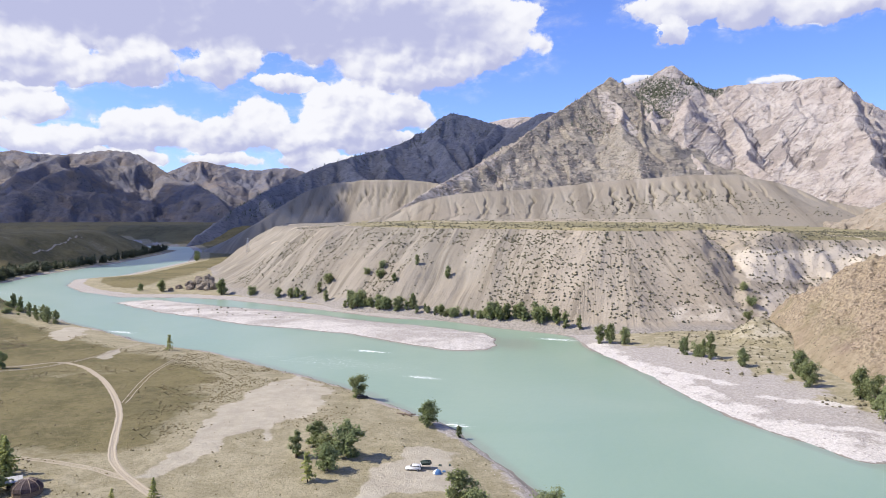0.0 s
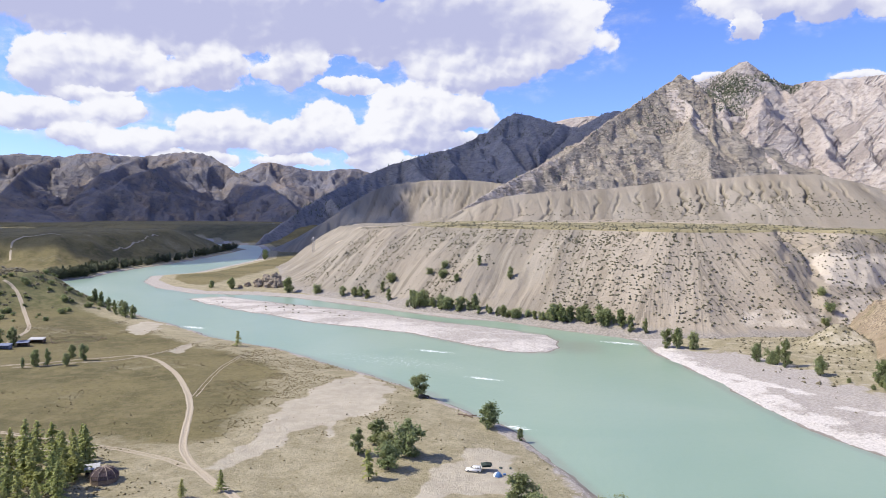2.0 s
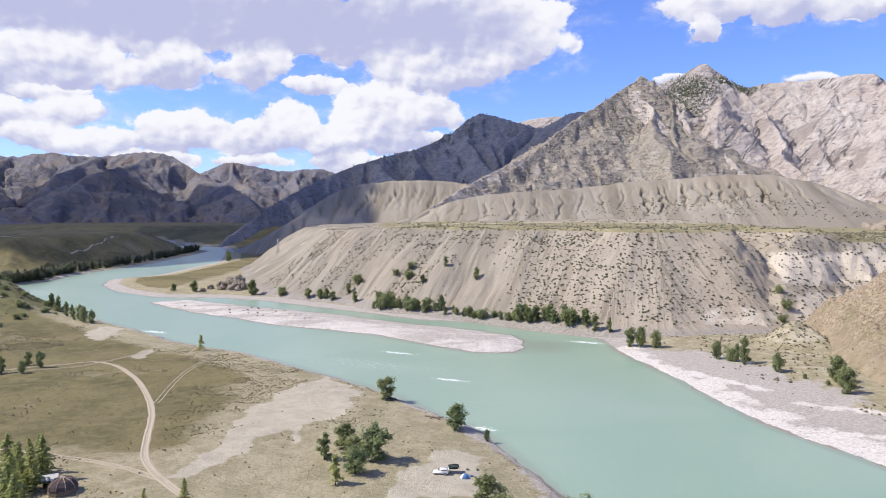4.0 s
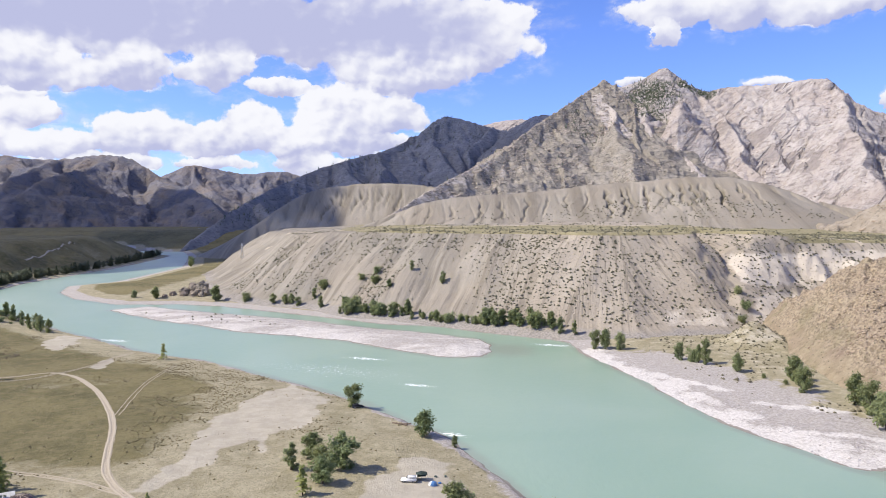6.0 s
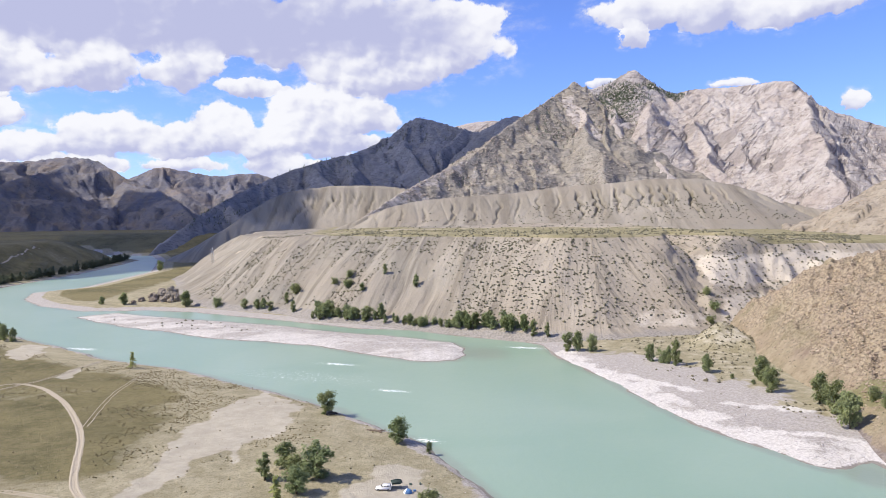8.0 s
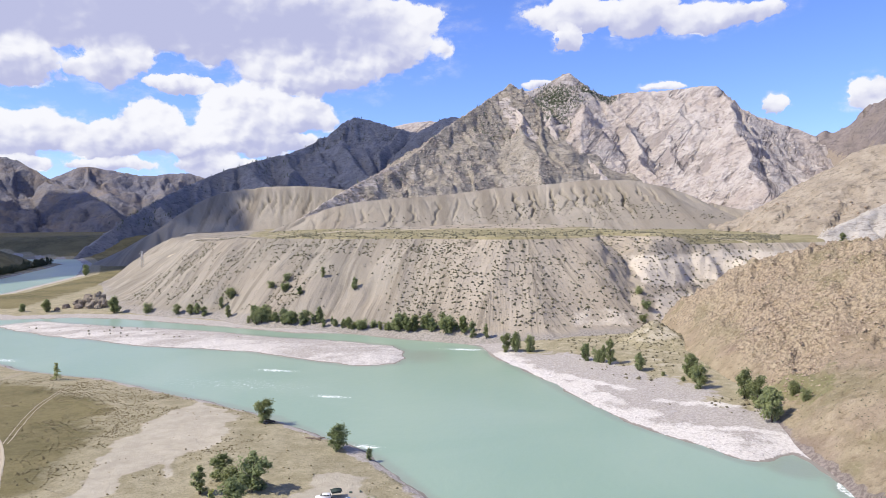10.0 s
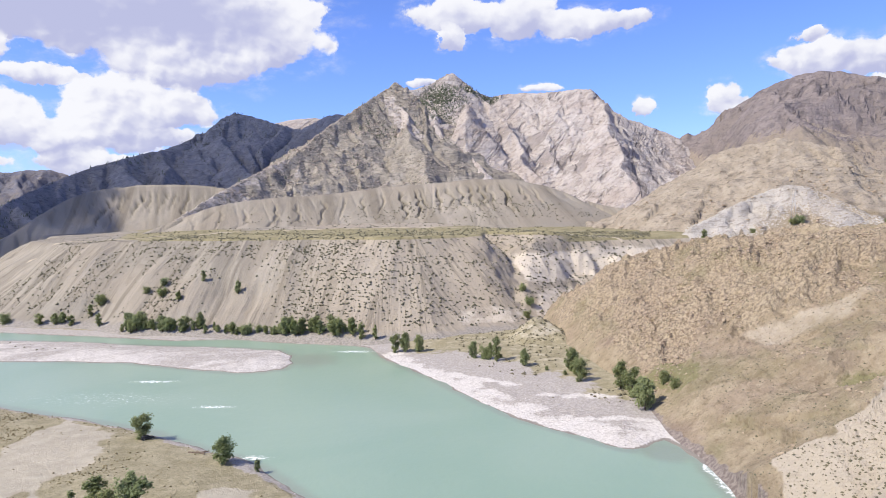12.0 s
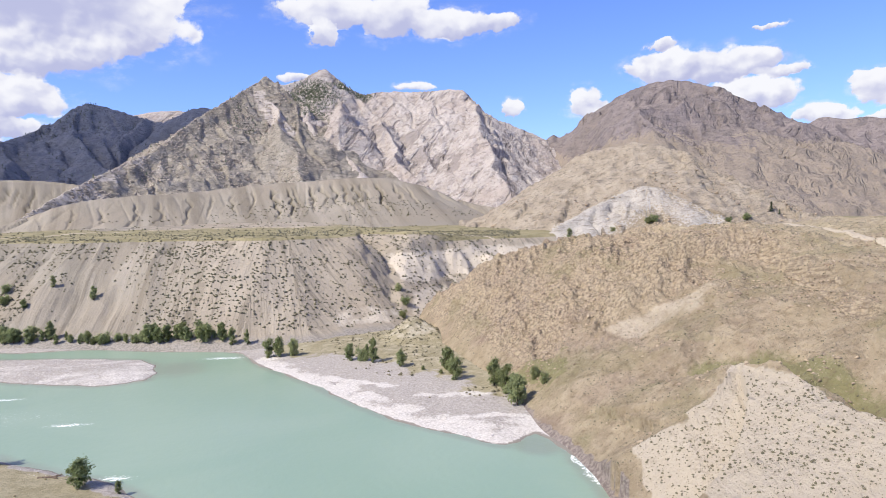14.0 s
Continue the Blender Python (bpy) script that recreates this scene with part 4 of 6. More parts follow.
sheet("rocky_spur", SPUR_HEIGHT, np.arange(-8, 26, 0.1), spaced(1080, 2150, 300), SPUR_ROCK, "long craggy grey rock spur below the peak", "mountain",
      spur_masks, bluff_height)
sheet("pale_mountain", PEAK_HEIGHT, np.arange(8, 46, 0.1), spaced(1200, 2300, 300), PALE_ROCK, "tall pale bare-rock mountain with a pointed peak", "mountain",
      woods((600, 1930, 425, 75, 66), (555, 1900, 395, 60, 60), (560, 1860, 350, 55, 50), (700, 1970, 448, 44, 30), (755, 1962, 430, 42, 24), (668, 1290, 135, 60, 25)), bluff_height)
sheet("dark_mountain", DARK_HEIGHT, np.arange(-26, 14, 0.12), spaced(1500, 3300, 200), SHADED_ROCK, "dark wooded mountain in cloud shadow", "mountain",
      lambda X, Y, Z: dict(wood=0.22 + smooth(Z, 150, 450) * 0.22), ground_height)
sheet("pale_ridge", ridge_height(PALE_CREST, 0.6, 90, 30), np.arange(0, 12, 0.2), spaced(3000, 3500, 60), PALE_ROCK, "pale rocky ridge behind the dark mountain", "mountain",
      lambda X, Y, Z: dict(wood=X * 0), ground_height)
sheet("far_range", ridge_height(FAR_A, 0.55, 110, 60, 0.35, 0.9, 6.0, 0.0, 14.0, 6, (230, 900, 0.30, 5)), np.arange(-45, -14, 0.12), spaced(2300, 4700, 170), HAZED_ROCK, "distant brown mountain range half in cloud shadow", "mountain",
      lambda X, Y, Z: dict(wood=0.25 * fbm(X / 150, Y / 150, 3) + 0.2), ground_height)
sheet("far_range", ridge_height(FAR_B, 0.62, 90, 55, 0.3, 0.9, 7.0, 0.0, 12.0, 6, (180, 600, 0.42, 6)), np.arange(-28, -4, 0.12), spaced(3600, 4900, 100), HAZED_ROCK, "hazy distant rocky mountain range", "mountain",
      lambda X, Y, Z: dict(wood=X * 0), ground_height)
sheet("dark_hill", ridge_height(LEFT_HILL, 0.45, 120, 30), np.arange(-46, -32, 0.2), spaced(2300, 3100, 60), HAZED_ROCK, "low dark hill at the edge of the valley plain", "hill",
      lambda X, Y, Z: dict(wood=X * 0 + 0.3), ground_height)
sheet("tan_hill", TAN_HEIGHT, np.arange(28, 66, 0.13), spaced(560, 1250, 160), TAN_HILL, "rounded tan grassy hill", "hill",
      lambda X, Y, Z: dict(wood=0.06 + 0.32 * fbm(X / 60, Y / 60, 4)), bluff_height)
sheet("white_outcrop", WHITE_HEIGHT, np.arange(34, 56, 0.13), spaced(600, 900, 90), WHITE_ROCK, "pale whitish rock outcrop on the hill", "outcrop",
      lambda X, Y, Z: dict(wood=0.15 + 0.75 * smooth(along(WHITE, X, Y)[0], 8, 60) + 0.5 * smooth(X, 535, 575)), bluff_height)
DOME_HEIGHT = ridge_height(DOME, 0.56, 90, 32, 0.4, 0.8, rubble=5.0, sides=(190, 480, 0.42, 14))


def dome_height(X, Y):
    """The dome falls off into the valley behind the pale mountain's foot."""
    return DOME_HEIGHT(X, Y) - 170 * smooth(np.degrees(np.arctan2(X, Y)), 42, 37) * smooth(np.hypot(X, Y), 2150, 1900)


sheet("dome_mountain", dome_height, np.arange(32, 70, 0.12), spaced(820, 2500, 230), DOME_ROCK, "broad dome-shaped brown rocky mountain", "mountain",
      lambda X, Y, Z: dict(wood=0.12 * fbm(X / 90, Y / 90, 3) + 1.0 * smooth(Z + 40 * fbm(X / 110, Y / 110, 4), 268, 215)), bluff_height)
sheet("far_ridge", ridge_height(FAR_RIGHT, 0.5, 160, 50), np.arange(50, 70, 0.2), spaced(2800, 3700, 60), DOME_ROCK, "distant dark rocky ridge", "mountain",
      lambda X, Y, Z: dict(wood=X * 0), ground_height)


def water_masks(X, Y, Z):
    foam = np.zeros(X.shape)
    for x, y, lx, ly in ((-40, 377, 14, 3.5), (-10, 316, 11, 3), (-206, 437, 14, 4), (5, 243, 6, 3), (70, 415, 16, 4), (34, 468, 14, 3), (-94, 509, 20, 3), (-430, 660, 50, 25), (-60, 350, 60, 20)):
        c, s = 0.94, -0.34
        u, v = (X - x) * c + (Y - y) * s, -(X - x) * s + (Y - y) * c
        foam = np.maximum(foam, (0.88 if lx < 40 else 0.60) * np.exp(-(u / lx / 1.5) ** 2 - (v / ly / 1.3) ** 2))
    df, dn = inside(FAR_LAND, X, Y)[0], inside(NEAR_LAND, X, Y)[0]
    foam = np.maximum(foam, 0.80 * smooth(df + fbm(X / 7, Y / 7, 3) * 1.4, -3.0, -0.6) * smooth(Y, 214, 208) * smooth(X, 130, 138))
    db = inside(BAR, X, Y)[0]
    tip = np.exp(-((X - 42) / 22) ** 2 - ((Y - 400) / 30) ** 2)
    tip = np.maximum(tip, 1.4 * np.exp(-((X - 140) / 10) ** 2 - ((Y - 199) / 12) ** 2))
    return dict(foam=foam, shallow=np.maximum(smooth(np.maximum(np.maximum(df, dn), db), -9, 0), tip))


sheet("water", lambda X, Y: X * 0, np.concatenate([np.arange(-44, 66, 0.25), np.arange(66, 316, 5.0)]), np.concatenate([[0.02, 60], spaced(110, 1000, 330), spaced(1010, 4900, 60)]), WATER,
      "milky turquoise river with small rapids", "river", water_masks, lambda X, Y: np.maximum(0, ground_height(X, Y) - 1.0) + 2.4, closed=True)

# ---- growing things ----


def leaf_look(dark, lite, thin=False):
    def build(k, b):
        rnd = k.put("ShaderNodeNewGeometry").outputs["Random Per Island"]
        own = k.put("ShaderNodeObjectInfo").outputs["Random"]
        col = k.mix(rnd, dark, lite)
        col = k.mix(k.m("MULTIPLY", own, 0.45), col, tuple(c * f for c, f in zip(lite, (1.05, 0.92, 0.9))))
        b.inputs["Specular IOR Level"].default_value = 0.3
        finish(k, b, col, 0.6)
        if thin:   # light comes through the leaves
            glow, both, out = k.put("ShaderNodeBsdfTranslucent"), k.put("ShaderNodeMixShader"), k.nodes["Material Output"]
            k.feed(glow.inputs[0], col)
            both.inputs[0].default_value = 0.5
            k.links.new(b.outputs[0], both.inputs[1])
            k.links.new(glow.outputs[0], both.inputs[2])
            k.links.new(both.outputs[0], out.inputs[0])
    return build


LEAVES = material("poplar_leaves", leaf_look((0.165, 0.21, 0.10), (0.335, 0.385, 0.185), True))
NEEDLES = material("conifer_needles", leaf_look((0.25, 0.295, 0.11), (0.44, 0.475, 0.19), True))
# leaves coloured dark to stand in for cloud shade on the upper river wood
SHADED_NEEDLES = material("shaded_needles", leaf_look((0.05, 0.065, 0.035), (0.10, 0.12, 0.06)))
SCRUB = material("scrub", leaf_look((0.10, 0.096, 0.06), (0.185, 0.172, 0.11)))
SAGE = material("sage_tufts", leaf_look((0.12, 0.10, 0.048), (0.225, 0.185, 0.095)))
STONE = material("river_stones", leaf_look((0.34, 0.32, 0.305), (0.56, 0.53, 0.505)))
BARK = plain("bark", (0.12, 0.095, 0.07), 0.9, 0.35, 6.0)


def part(name, bm, mat, parent, label="", smooth_faces=True):
    """Links a bmesh as one part under a thing."""
    me = bpy.data.meshes.new(name)
    bm.to_mesh(me)
    bm.free()
    if smooth_faces:
        me.polygons.foreach_set("use_smooth", np.ones(len(me.polygons), bool))
    me.materials.append(mat)
    ob = new(name, me)
    ob.parent = parent
    return tagged(ob, label)


def tube(bm, pts, radii, sides=6, cap=True):
    """A tapered round bar along points."""
    rings = []
    for i, (p, r) in enumerate(zip(pts, radii)):
        a, b = Vector(pts[max(i - 1, 0)]), Vector(pts[min(i + 1, len(pts) - 1)])
        q = (b - a).to_track_quat("Z", "Y")
        rings.append([bm.verts.new(Vector(p) + q @ Vector((r * math.cos(2 * math.pi * j / sides), r * math.sin(2 * math.pi * j / sides), 0))) for j in range(sides)])
    for lo, hi in zip(rings[:-1], rings[1:]):
        for j in range(sides):
            bm.faces.new((lo[j], lo[(j + 1) % sides], hi[(j + 1) % sides], hi[j]))
    if cap:
        bm.faces.new(rings[-1])
        bm.faces.new(rings[0][::-1])


def leafy(name, centres, normals, sizes, mat, parent, rng, aspect=1.6):
    """A crown of many small leaf sprays, each a bent diamond."""
    n = len(centres)
    t = rng.normal(size=(n, 3))
    t -= normals * (t * normals).sum(1)[:, None]
    t /= np.linalg.norm(t, axis=1)[:, None]
    s = np.cross(normals, t)
    sz = sizes[:, None]
    co = np.stack([centres - t * sz * aspect * 0.5, centres + s * sz * 0.5 + normals * sz * 0.12, centres + t * sz * aspect * 0.5, centres - s * sz * 0.5 + normals * sz * 0.12], 1).reshape(-1, 3)
    me = bpy.data.meshes.new(name)
    me.from_pydata(co.tolist(), [], np.arange(4 * n).reshape(n, 4).tolist())
    me.materials.append(mat)
    ob = new(name, me)
    ob.parent = parent
    return ob


def build_broadleaf(name, seed, height, width, stems, leaves, label, lean=0.0, mat=None):
    """A broadleaf tree: tapered trunk with limbs, and clumps of leaves round the limbs' ends."""
    rng = np.random.RandomState(seed)
    tree = tagged(new(name), label, "tree")
    bm = bmesh.new()
    clumps = []
    for k in range(stems):
        a = 2 * math.pi * k / stems + rng.rand()
        out = 0.0 if stems == 1 else width * 0.16
        base = Vector((math.cos(a) * out * 0.4, math.sin(a) * out * 0.4, -0.4))
        top = Vector((math.cos(a) * out * 2 + lean * height, math.sin(a) * out * 2, height * (0.86 if k == 0 else 0.6 + 0.2 * rng.rand())))
        bend = Vector((rng.normal() * 0.25, rng.normal() * 0.25, 0))
        line = [base.lerp(top, f) + bend * math.sin(f * 3.1) for f in (0, 0.2, 0.45, 0.7, 1)]
        r0 = 0.030 * height / (1 if stems == 1 else 1.5)
        tube(bm, line, [r0 * 1.25, r0, r0 * 0.75, r0 * 0.45, r0 * 0.12])
        clumps.append((top, width * 0.22))
        for j in range(12 if stems == 1 else 6):
            f = 0.10 + 0.82 * (j + rng.rand() * 0.6) / (12 if stems == 1 else 6)
            p = base.lerp(top, f)
            ang = j * 2.4 + rng.rand()
            reach = width * 0.5 * (0.55 + 0.45 * math.sin(math.pi * min(1, f * 1.05) ** 0.8)) * (0.65 + 0.5 * rng.rand()) / (1 if stems == 1 else 1.5)
            tip = p + Vector((math.cos(ang) * reach, math.sin(ang) * reach, reach * (0.15 + 0.55 * rng.rand())))
            tube(bm, [p, p.lerp(tip, 0.5) + Vector((0, 0, 0.1 * reach)), tip], [r0 * 0.45, r0 * 0.25, r0 * 0.06], 5)
            clumps.append((tip, width * (0.17 + 0.11 * rng.rand())))
            clumps.append((p.lerp(tip, 0.5), width * (0.16 + 0.09 * rng.rand())))
    part("trunk", bm, BARK, tree)
    per = max(20, leaves // len(clumps))
    cs, ns = [], []
    for c, r in clumps:
        v = rng.normal(size=(per, 3))
        v /= np.linalg.norm(v, axis=1)[:, None]
        rad = r * (0.45 + 0.65 * rng.rand(per, 1)) * (1 + 0.35 * np.sin(v[:, :1] * 5 + v[:, 2:] * 4))
        cs.append(np.array(c) + v * rad * (1, 1, 0.9))
        ns.append(v * 0.55 + rng.normal(size=v.shape) * 0.35 + (-0.35, 0, 0.75))
    cs, ns = np.concatenate(cs), np.concatenate(ns)
    ns /= np.linalg.norm(ns, axis=1)[:, None]
    leafy("crown", cs, ns, (0.34 + 0.30 * rng.rand(len(cs))) * (height / 10) ** 0.4, mat or LEAVES, tree, rng)
    return tree


def build_conifer(name, seed, height, width, label, open_crown=0.0, mat=None):
    """A larch or pine: straight trunk, whorls of drooping boughs with needle sprays."""
    rng = np.random.RandomState(seed)
    tree = tagged(new(name), label, "tree")
    bm = bmesh.new()
    tube(bm, [(0, 0, -0.5), (0.05, 0, height * 0.5), (0, 0.05, height)], [height * 0.018, height * 0.011, 0.03], 6)
    cs, ns = [], []
    rings = int(height * 1.5)
    for i in range(rings):
        f = 0.16 + 0.84 * i / rings
        for j in range(8):
            if rng.rand() < open_crown:
                continue
            a = rng.rand() * 6.28
            ragged = 0.75 + 0.35 * math.sin(a * 2 + f * 9 + seed)
            reach = width * 0.5 * (1 - f) ** 0.8 * (0.45 + 0.75 * rng.rand()) * ragged + 0.25
            z = height * f + rng.normal() * 0.2
            tip = Vector((math.cos(a) * reach, math.sin(a) * reach, z - reach * 0.22))
            if i % 3 == 0 and j < 3:
                tube(bm, [(0, 0, z), tip], [0.05, 0.015], 3)
            n = max(3, int(reach * 3.2))
            q = np.linspace(0.25, 1, n)[:, None]
            cs.append(np.array((0, 0, z)) * (1 - q) + np.array(tip) * q + rng.normal(size=(n, 3)) * 0.13)
            ns.append(np.tile((math.cos(a) * 0.3, math.sin(a) * 0.3, 1.0), (n, 1)) + rng.normal(size=(n, 3)) * 0.5)
    part("trunk", bm, BARK, tree)
    cs, ns = np.concatenate(cs), np.concatenate(ns)
    ns /= np.linalg.norm(ns, axis=1)[:, None]
    leafy("crown", cs, ns, 0.48 + 0.34 * rng.rand(len(cs)), mat or NEEDLES, tree, rng, 1.9)
    return tree


def lie(x, y):
    """Height of the land at a place."""
    X, Y = np.array([float(x)]), np.array([float(y)])
    z = max(ground_height(X, Y)[0], hillside_height(X, Y)[0] if x > 100 else -99, bluff_height(X, Y)[0] if math.hypot(x, y) > 400 and x > -330 else -99)
    for f, r0, r1 in ((TAN_HEIGHT, 560, 1250), (WHITE_HEIGHT, 600, 900)):
        if x > 350 and r0 < math.hypot(x, y) < r1:
            z = max(z, f(X, Y)[0])
    return float(z)


KINDS = {
    "round": lambda: [build_broadleaf("poplar_tree", 11 + i, 10, 6.6, 1, 2600, "green broadleaf tree with a full crown on the river bank") for i in range(3)],
    "tall": lambda: [build_broadleaf("poplar_tree", 31 + i, 14, 5.8, 1, 2200, "tall narrow green poplar near the shore") for i in range(3)],
    "bush": lambda: [build_broadleaf("willow_bush", 51 + i, 6, 6.0, 4, 1700, "many-stemmed green willow bush at the water's edge") for i in range(3)],
    "pine": lambda: [build_conifer("larch_tree", 71 + i, 16, 11.5, "tall light green larch with drooping boughs", 0.24) for i in range(3)],
    "dark": lambda: [build_conifer("spruce_tree", 81 + i, 12, 5.0, "dark green conifer on the far shore", 0.0, SHADED_NEEDLES) for i in range(2)],
    "dusk": lambda: [build_broadleaf("willow_bush", 61 + i, 8, 7.0, 3, 700, "shore willow with leaves coloured dark for cloud shadow", 0.0, SHADED_NEEDLES) for i in range(2)],
    "thin": lambda: [build_conifer("young_pine", 91, 8, 5.0, "thin young pine with an open crown", 0.45)],
}
MADE, COUNT = {}, {}
BASE = {"round": 10, "tall": 14, "bush": 6, "pine": 16, "dark": 12, "thin": 8, "dusk": 8}
tree_rng = random.Random(5)


def grow(kind, x, y, h, wide=1.0, group=""):
    """Plants one tree of a kind, h metres tall."""
    if kind not in MADE:
        MADE[kind], COUNT[kind] = KINDS[kind](), 0
    i = COUNT[kind]
    COUNT[kind] += 1
    protos = MADE[kind]
    s = h / BASE[kind]
    m = pose(x, y, lie(x, y) - 0.1, 0, 0, tree_rng.uniform(0, 360)) @ Matrix.Diagonal((s * wide, s * wide, s, 1))
    ob = protos[i] if i < len(protos) else copy_thing(protos[i % len(protos)], Matrix())
    ob.matrix_basis = m
    return tagged(ob, group=group)


# the near bank
for x, y, h, kind in ((-34, 275, 9.5, "round"), (-5, 236, 9.5, "round"), (5.5, 227, 4.6, "tall"), (-43, 199, 9.0, "tall"), (-39, 209, 8.5, "round"), (-34, 204, 7.0, "bush"),
                      (-28, 199, 11.0, "round"), (-32, 188, 8.5, "round"), (-36, 180, 8.5, "thin"), (4, 170, 9.0, "round"), (27, 170, 7.0, "bush"), (8, 168, 6.0, "bush"), (-147, 366, 9.0, "thin"),
                      (-72, 168, 6.0, "pine"), (-80, 163, 5.0, "pine")):
    grow(kind, x, y, h, group="trees on the near bank")
for x, y, h in ((-128, 172, 18), (-124, 166, 17), (-121, 176, 15), (-117, 171, 15), (-131, 165, 16), (-119, 163, 14), (-115, 178, 13), (-126, 180, 16), (-112, 160, 12), (-122, 157, 14),
                (-134, 174, 17), (-117, 154, 12), (-111, 152, 10), (-128, 158, 15), (-139, 168, 16), (-113, 170, 13), (-119, 183, 12), (-124, 186, 13), (-108, 156, 11), (-114, 164, 13), (-132, 182, 15)):
    grow("pine", x, y, h * tree_rng.uniform(0.7, 0.98), tree_rng.uniform(0.85, 1.1), "larch grove")
for x, y, h, kind in ((-340, 545, 12, "tall"), (-328, 533, 12, "tall"), (-318, 508, 13, "tall"), (-310, 503, 12, "tall"), (-292, 484, 13, "tall"), (-283, 476, 12, "tall"), (-270, 464, 13, "round"),
                      (-264, 458, 13, "round"), (-257, 455, 11, "round"), (-277, 468, 10, "tall"), (-217, 292, 6, "tall"), (-214, 296, 9, "round"), (-210, 299, 10, "tall"), (-200, 298, 7, "round"),
                      (-209, 316, 8, "round"), (-200, 311, 9, "round"), (-268, 340, 14, "round"), (-262, 345, 12, "round"), (-275, 335, 13, "tall")):
    grow(kind, x - 1.5, y, h * 0.9, 0.66, group="trees on the left meadow")
for i in range(48):
    x, y = -300 - tree_rng.uniform(0, 80), 410 + tree_rng.uniform(0, 125)
    grow("bush", x, y, tree_rng.uniform(1.5, 4.5), 1.2, "bushes on the knoll")
# the far shore
for x, y, h, kind in ((92, 398, 13, "round"), (97, 395, 14, "round"), (105, 391, 12, "round"), (127, 358, 11, "round"), (132, 352, 9, "bush"), (136, 345, 17, "tall"), (134, 349, 12, "tall"), (144, 326, 11, "round"),
                      (160, 305, 14, "round"), (155, 286, 13, "round"), (158, 295, 11, "round"), (164, 266, 15, "round"), (163, 255, 15, "round"), (158, 238, 16, "round"), (161, 246, 14, "tall"),
                      (79, 438, 12, "tall"), (87, 433, 12, "tall"), (-205, 633, 15, "round"), (-172, 617, 9, "bush"), (-144, 598, 9, "round"), (-132, 592, 9, "round"), (-126, 590, 9, "round"), (-119, 584, 8, "round"),
                      (-106, 588, 10, "tall"), (-97, 567, 11, "tall"), (-100, 597, 7, "bush"), (-268, 651, 12, "round"), (-290, 656, 8, "round"), (-403, 1124, 16, "round"), (-396, 1100, 12, "round"),
                      (4, 541, 11, "tall"), (-21, 559, 9, "tall"), (-39, 549, 7, "round"), (-51, 578, 7, "bush"), (-52, 567, 8, "bush"), (-99, 594, 9, "bush"), (-64, 578, 6, "bush"),
                      (206, 455, 7, "bush"), (199, 445, 6, "bush"), (197, 430, 9, "tall"), (207, 470, 6, "bush"), (150, 312, 3, "bush"), (154, 300, 3, "bush"), (174, 248, 7, "bush"), (172, 238, 6, "bush")):
    near = x > 85 and y < 440
    grow(kind, x, y, h * (0.88 if near else 1.0), 0.72 if near else 0.9, group="trees on the far shore")
for i in range(24):
    f = i / 23
    x, y = -76 + 61 * f + tree_rng.uniform(-2, 2), 540 - 32 * f + tree_rng.uniform(-3, 3)
    grow(tree_rng.choice(("tall", "tall", "round")), x, y, tree_rng.uniform(6, 13), 0.95, "belt of poplars under the bluff")
for i in range(40):
    f = i / 39
    x, y = -12 + 88 * f + tree_rng.uniform(-2, 2), 504 - 58 * f + tree_rng.uniform(-3, 4)
    grow(tree_rng.choice(("round", "tall", "bush")), x, y, tree_rng.uniform(4, 8) if f < 0.5 else tree_rng.uniform(5, 13), 0.95, "belt of poplars under the bluff")
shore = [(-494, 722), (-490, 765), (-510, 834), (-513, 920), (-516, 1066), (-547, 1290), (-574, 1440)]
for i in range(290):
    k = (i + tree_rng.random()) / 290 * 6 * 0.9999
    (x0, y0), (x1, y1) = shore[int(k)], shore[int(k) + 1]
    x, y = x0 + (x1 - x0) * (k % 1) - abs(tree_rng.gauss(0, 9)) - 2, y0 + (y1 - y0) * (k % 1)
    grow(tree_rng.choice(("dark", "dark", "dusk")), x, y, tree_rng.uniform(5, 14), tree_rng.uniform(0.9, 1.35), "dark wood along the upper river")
# the terrace and the hills
for x, y, h, kind in ((420, 537, 12, "tall"), (424, 530, 7, "bush"), (414, 533, 8, "bush"), (409, 528, 7, "bush"), (505, 518, 7, "bush"), (511, 516, 8, "bush"), (684, 512, 12, "dark"), (691, 507, 7, "dark"), (574, 478, 6, "bush"),
                      (645, 513, 8, "bush"), (471, 532, 5, "bush")):
    grow(kind, x, y, h, group="trees on the terrace")

LUMP = np.array([(1, 0, 0), (0, 1, 0), (-1, 0, 0), (0, -1, 0), (0, 0, 1), (0, 0, -1)], float)
LUMP_FACES = np.array([(0, 1, 4), (1, 2, 4), (2, 3, 4), (3, 0, 4), (1, 0, 5), (2, 1, 5), (3, 2, 5), (0, 3, 5)])


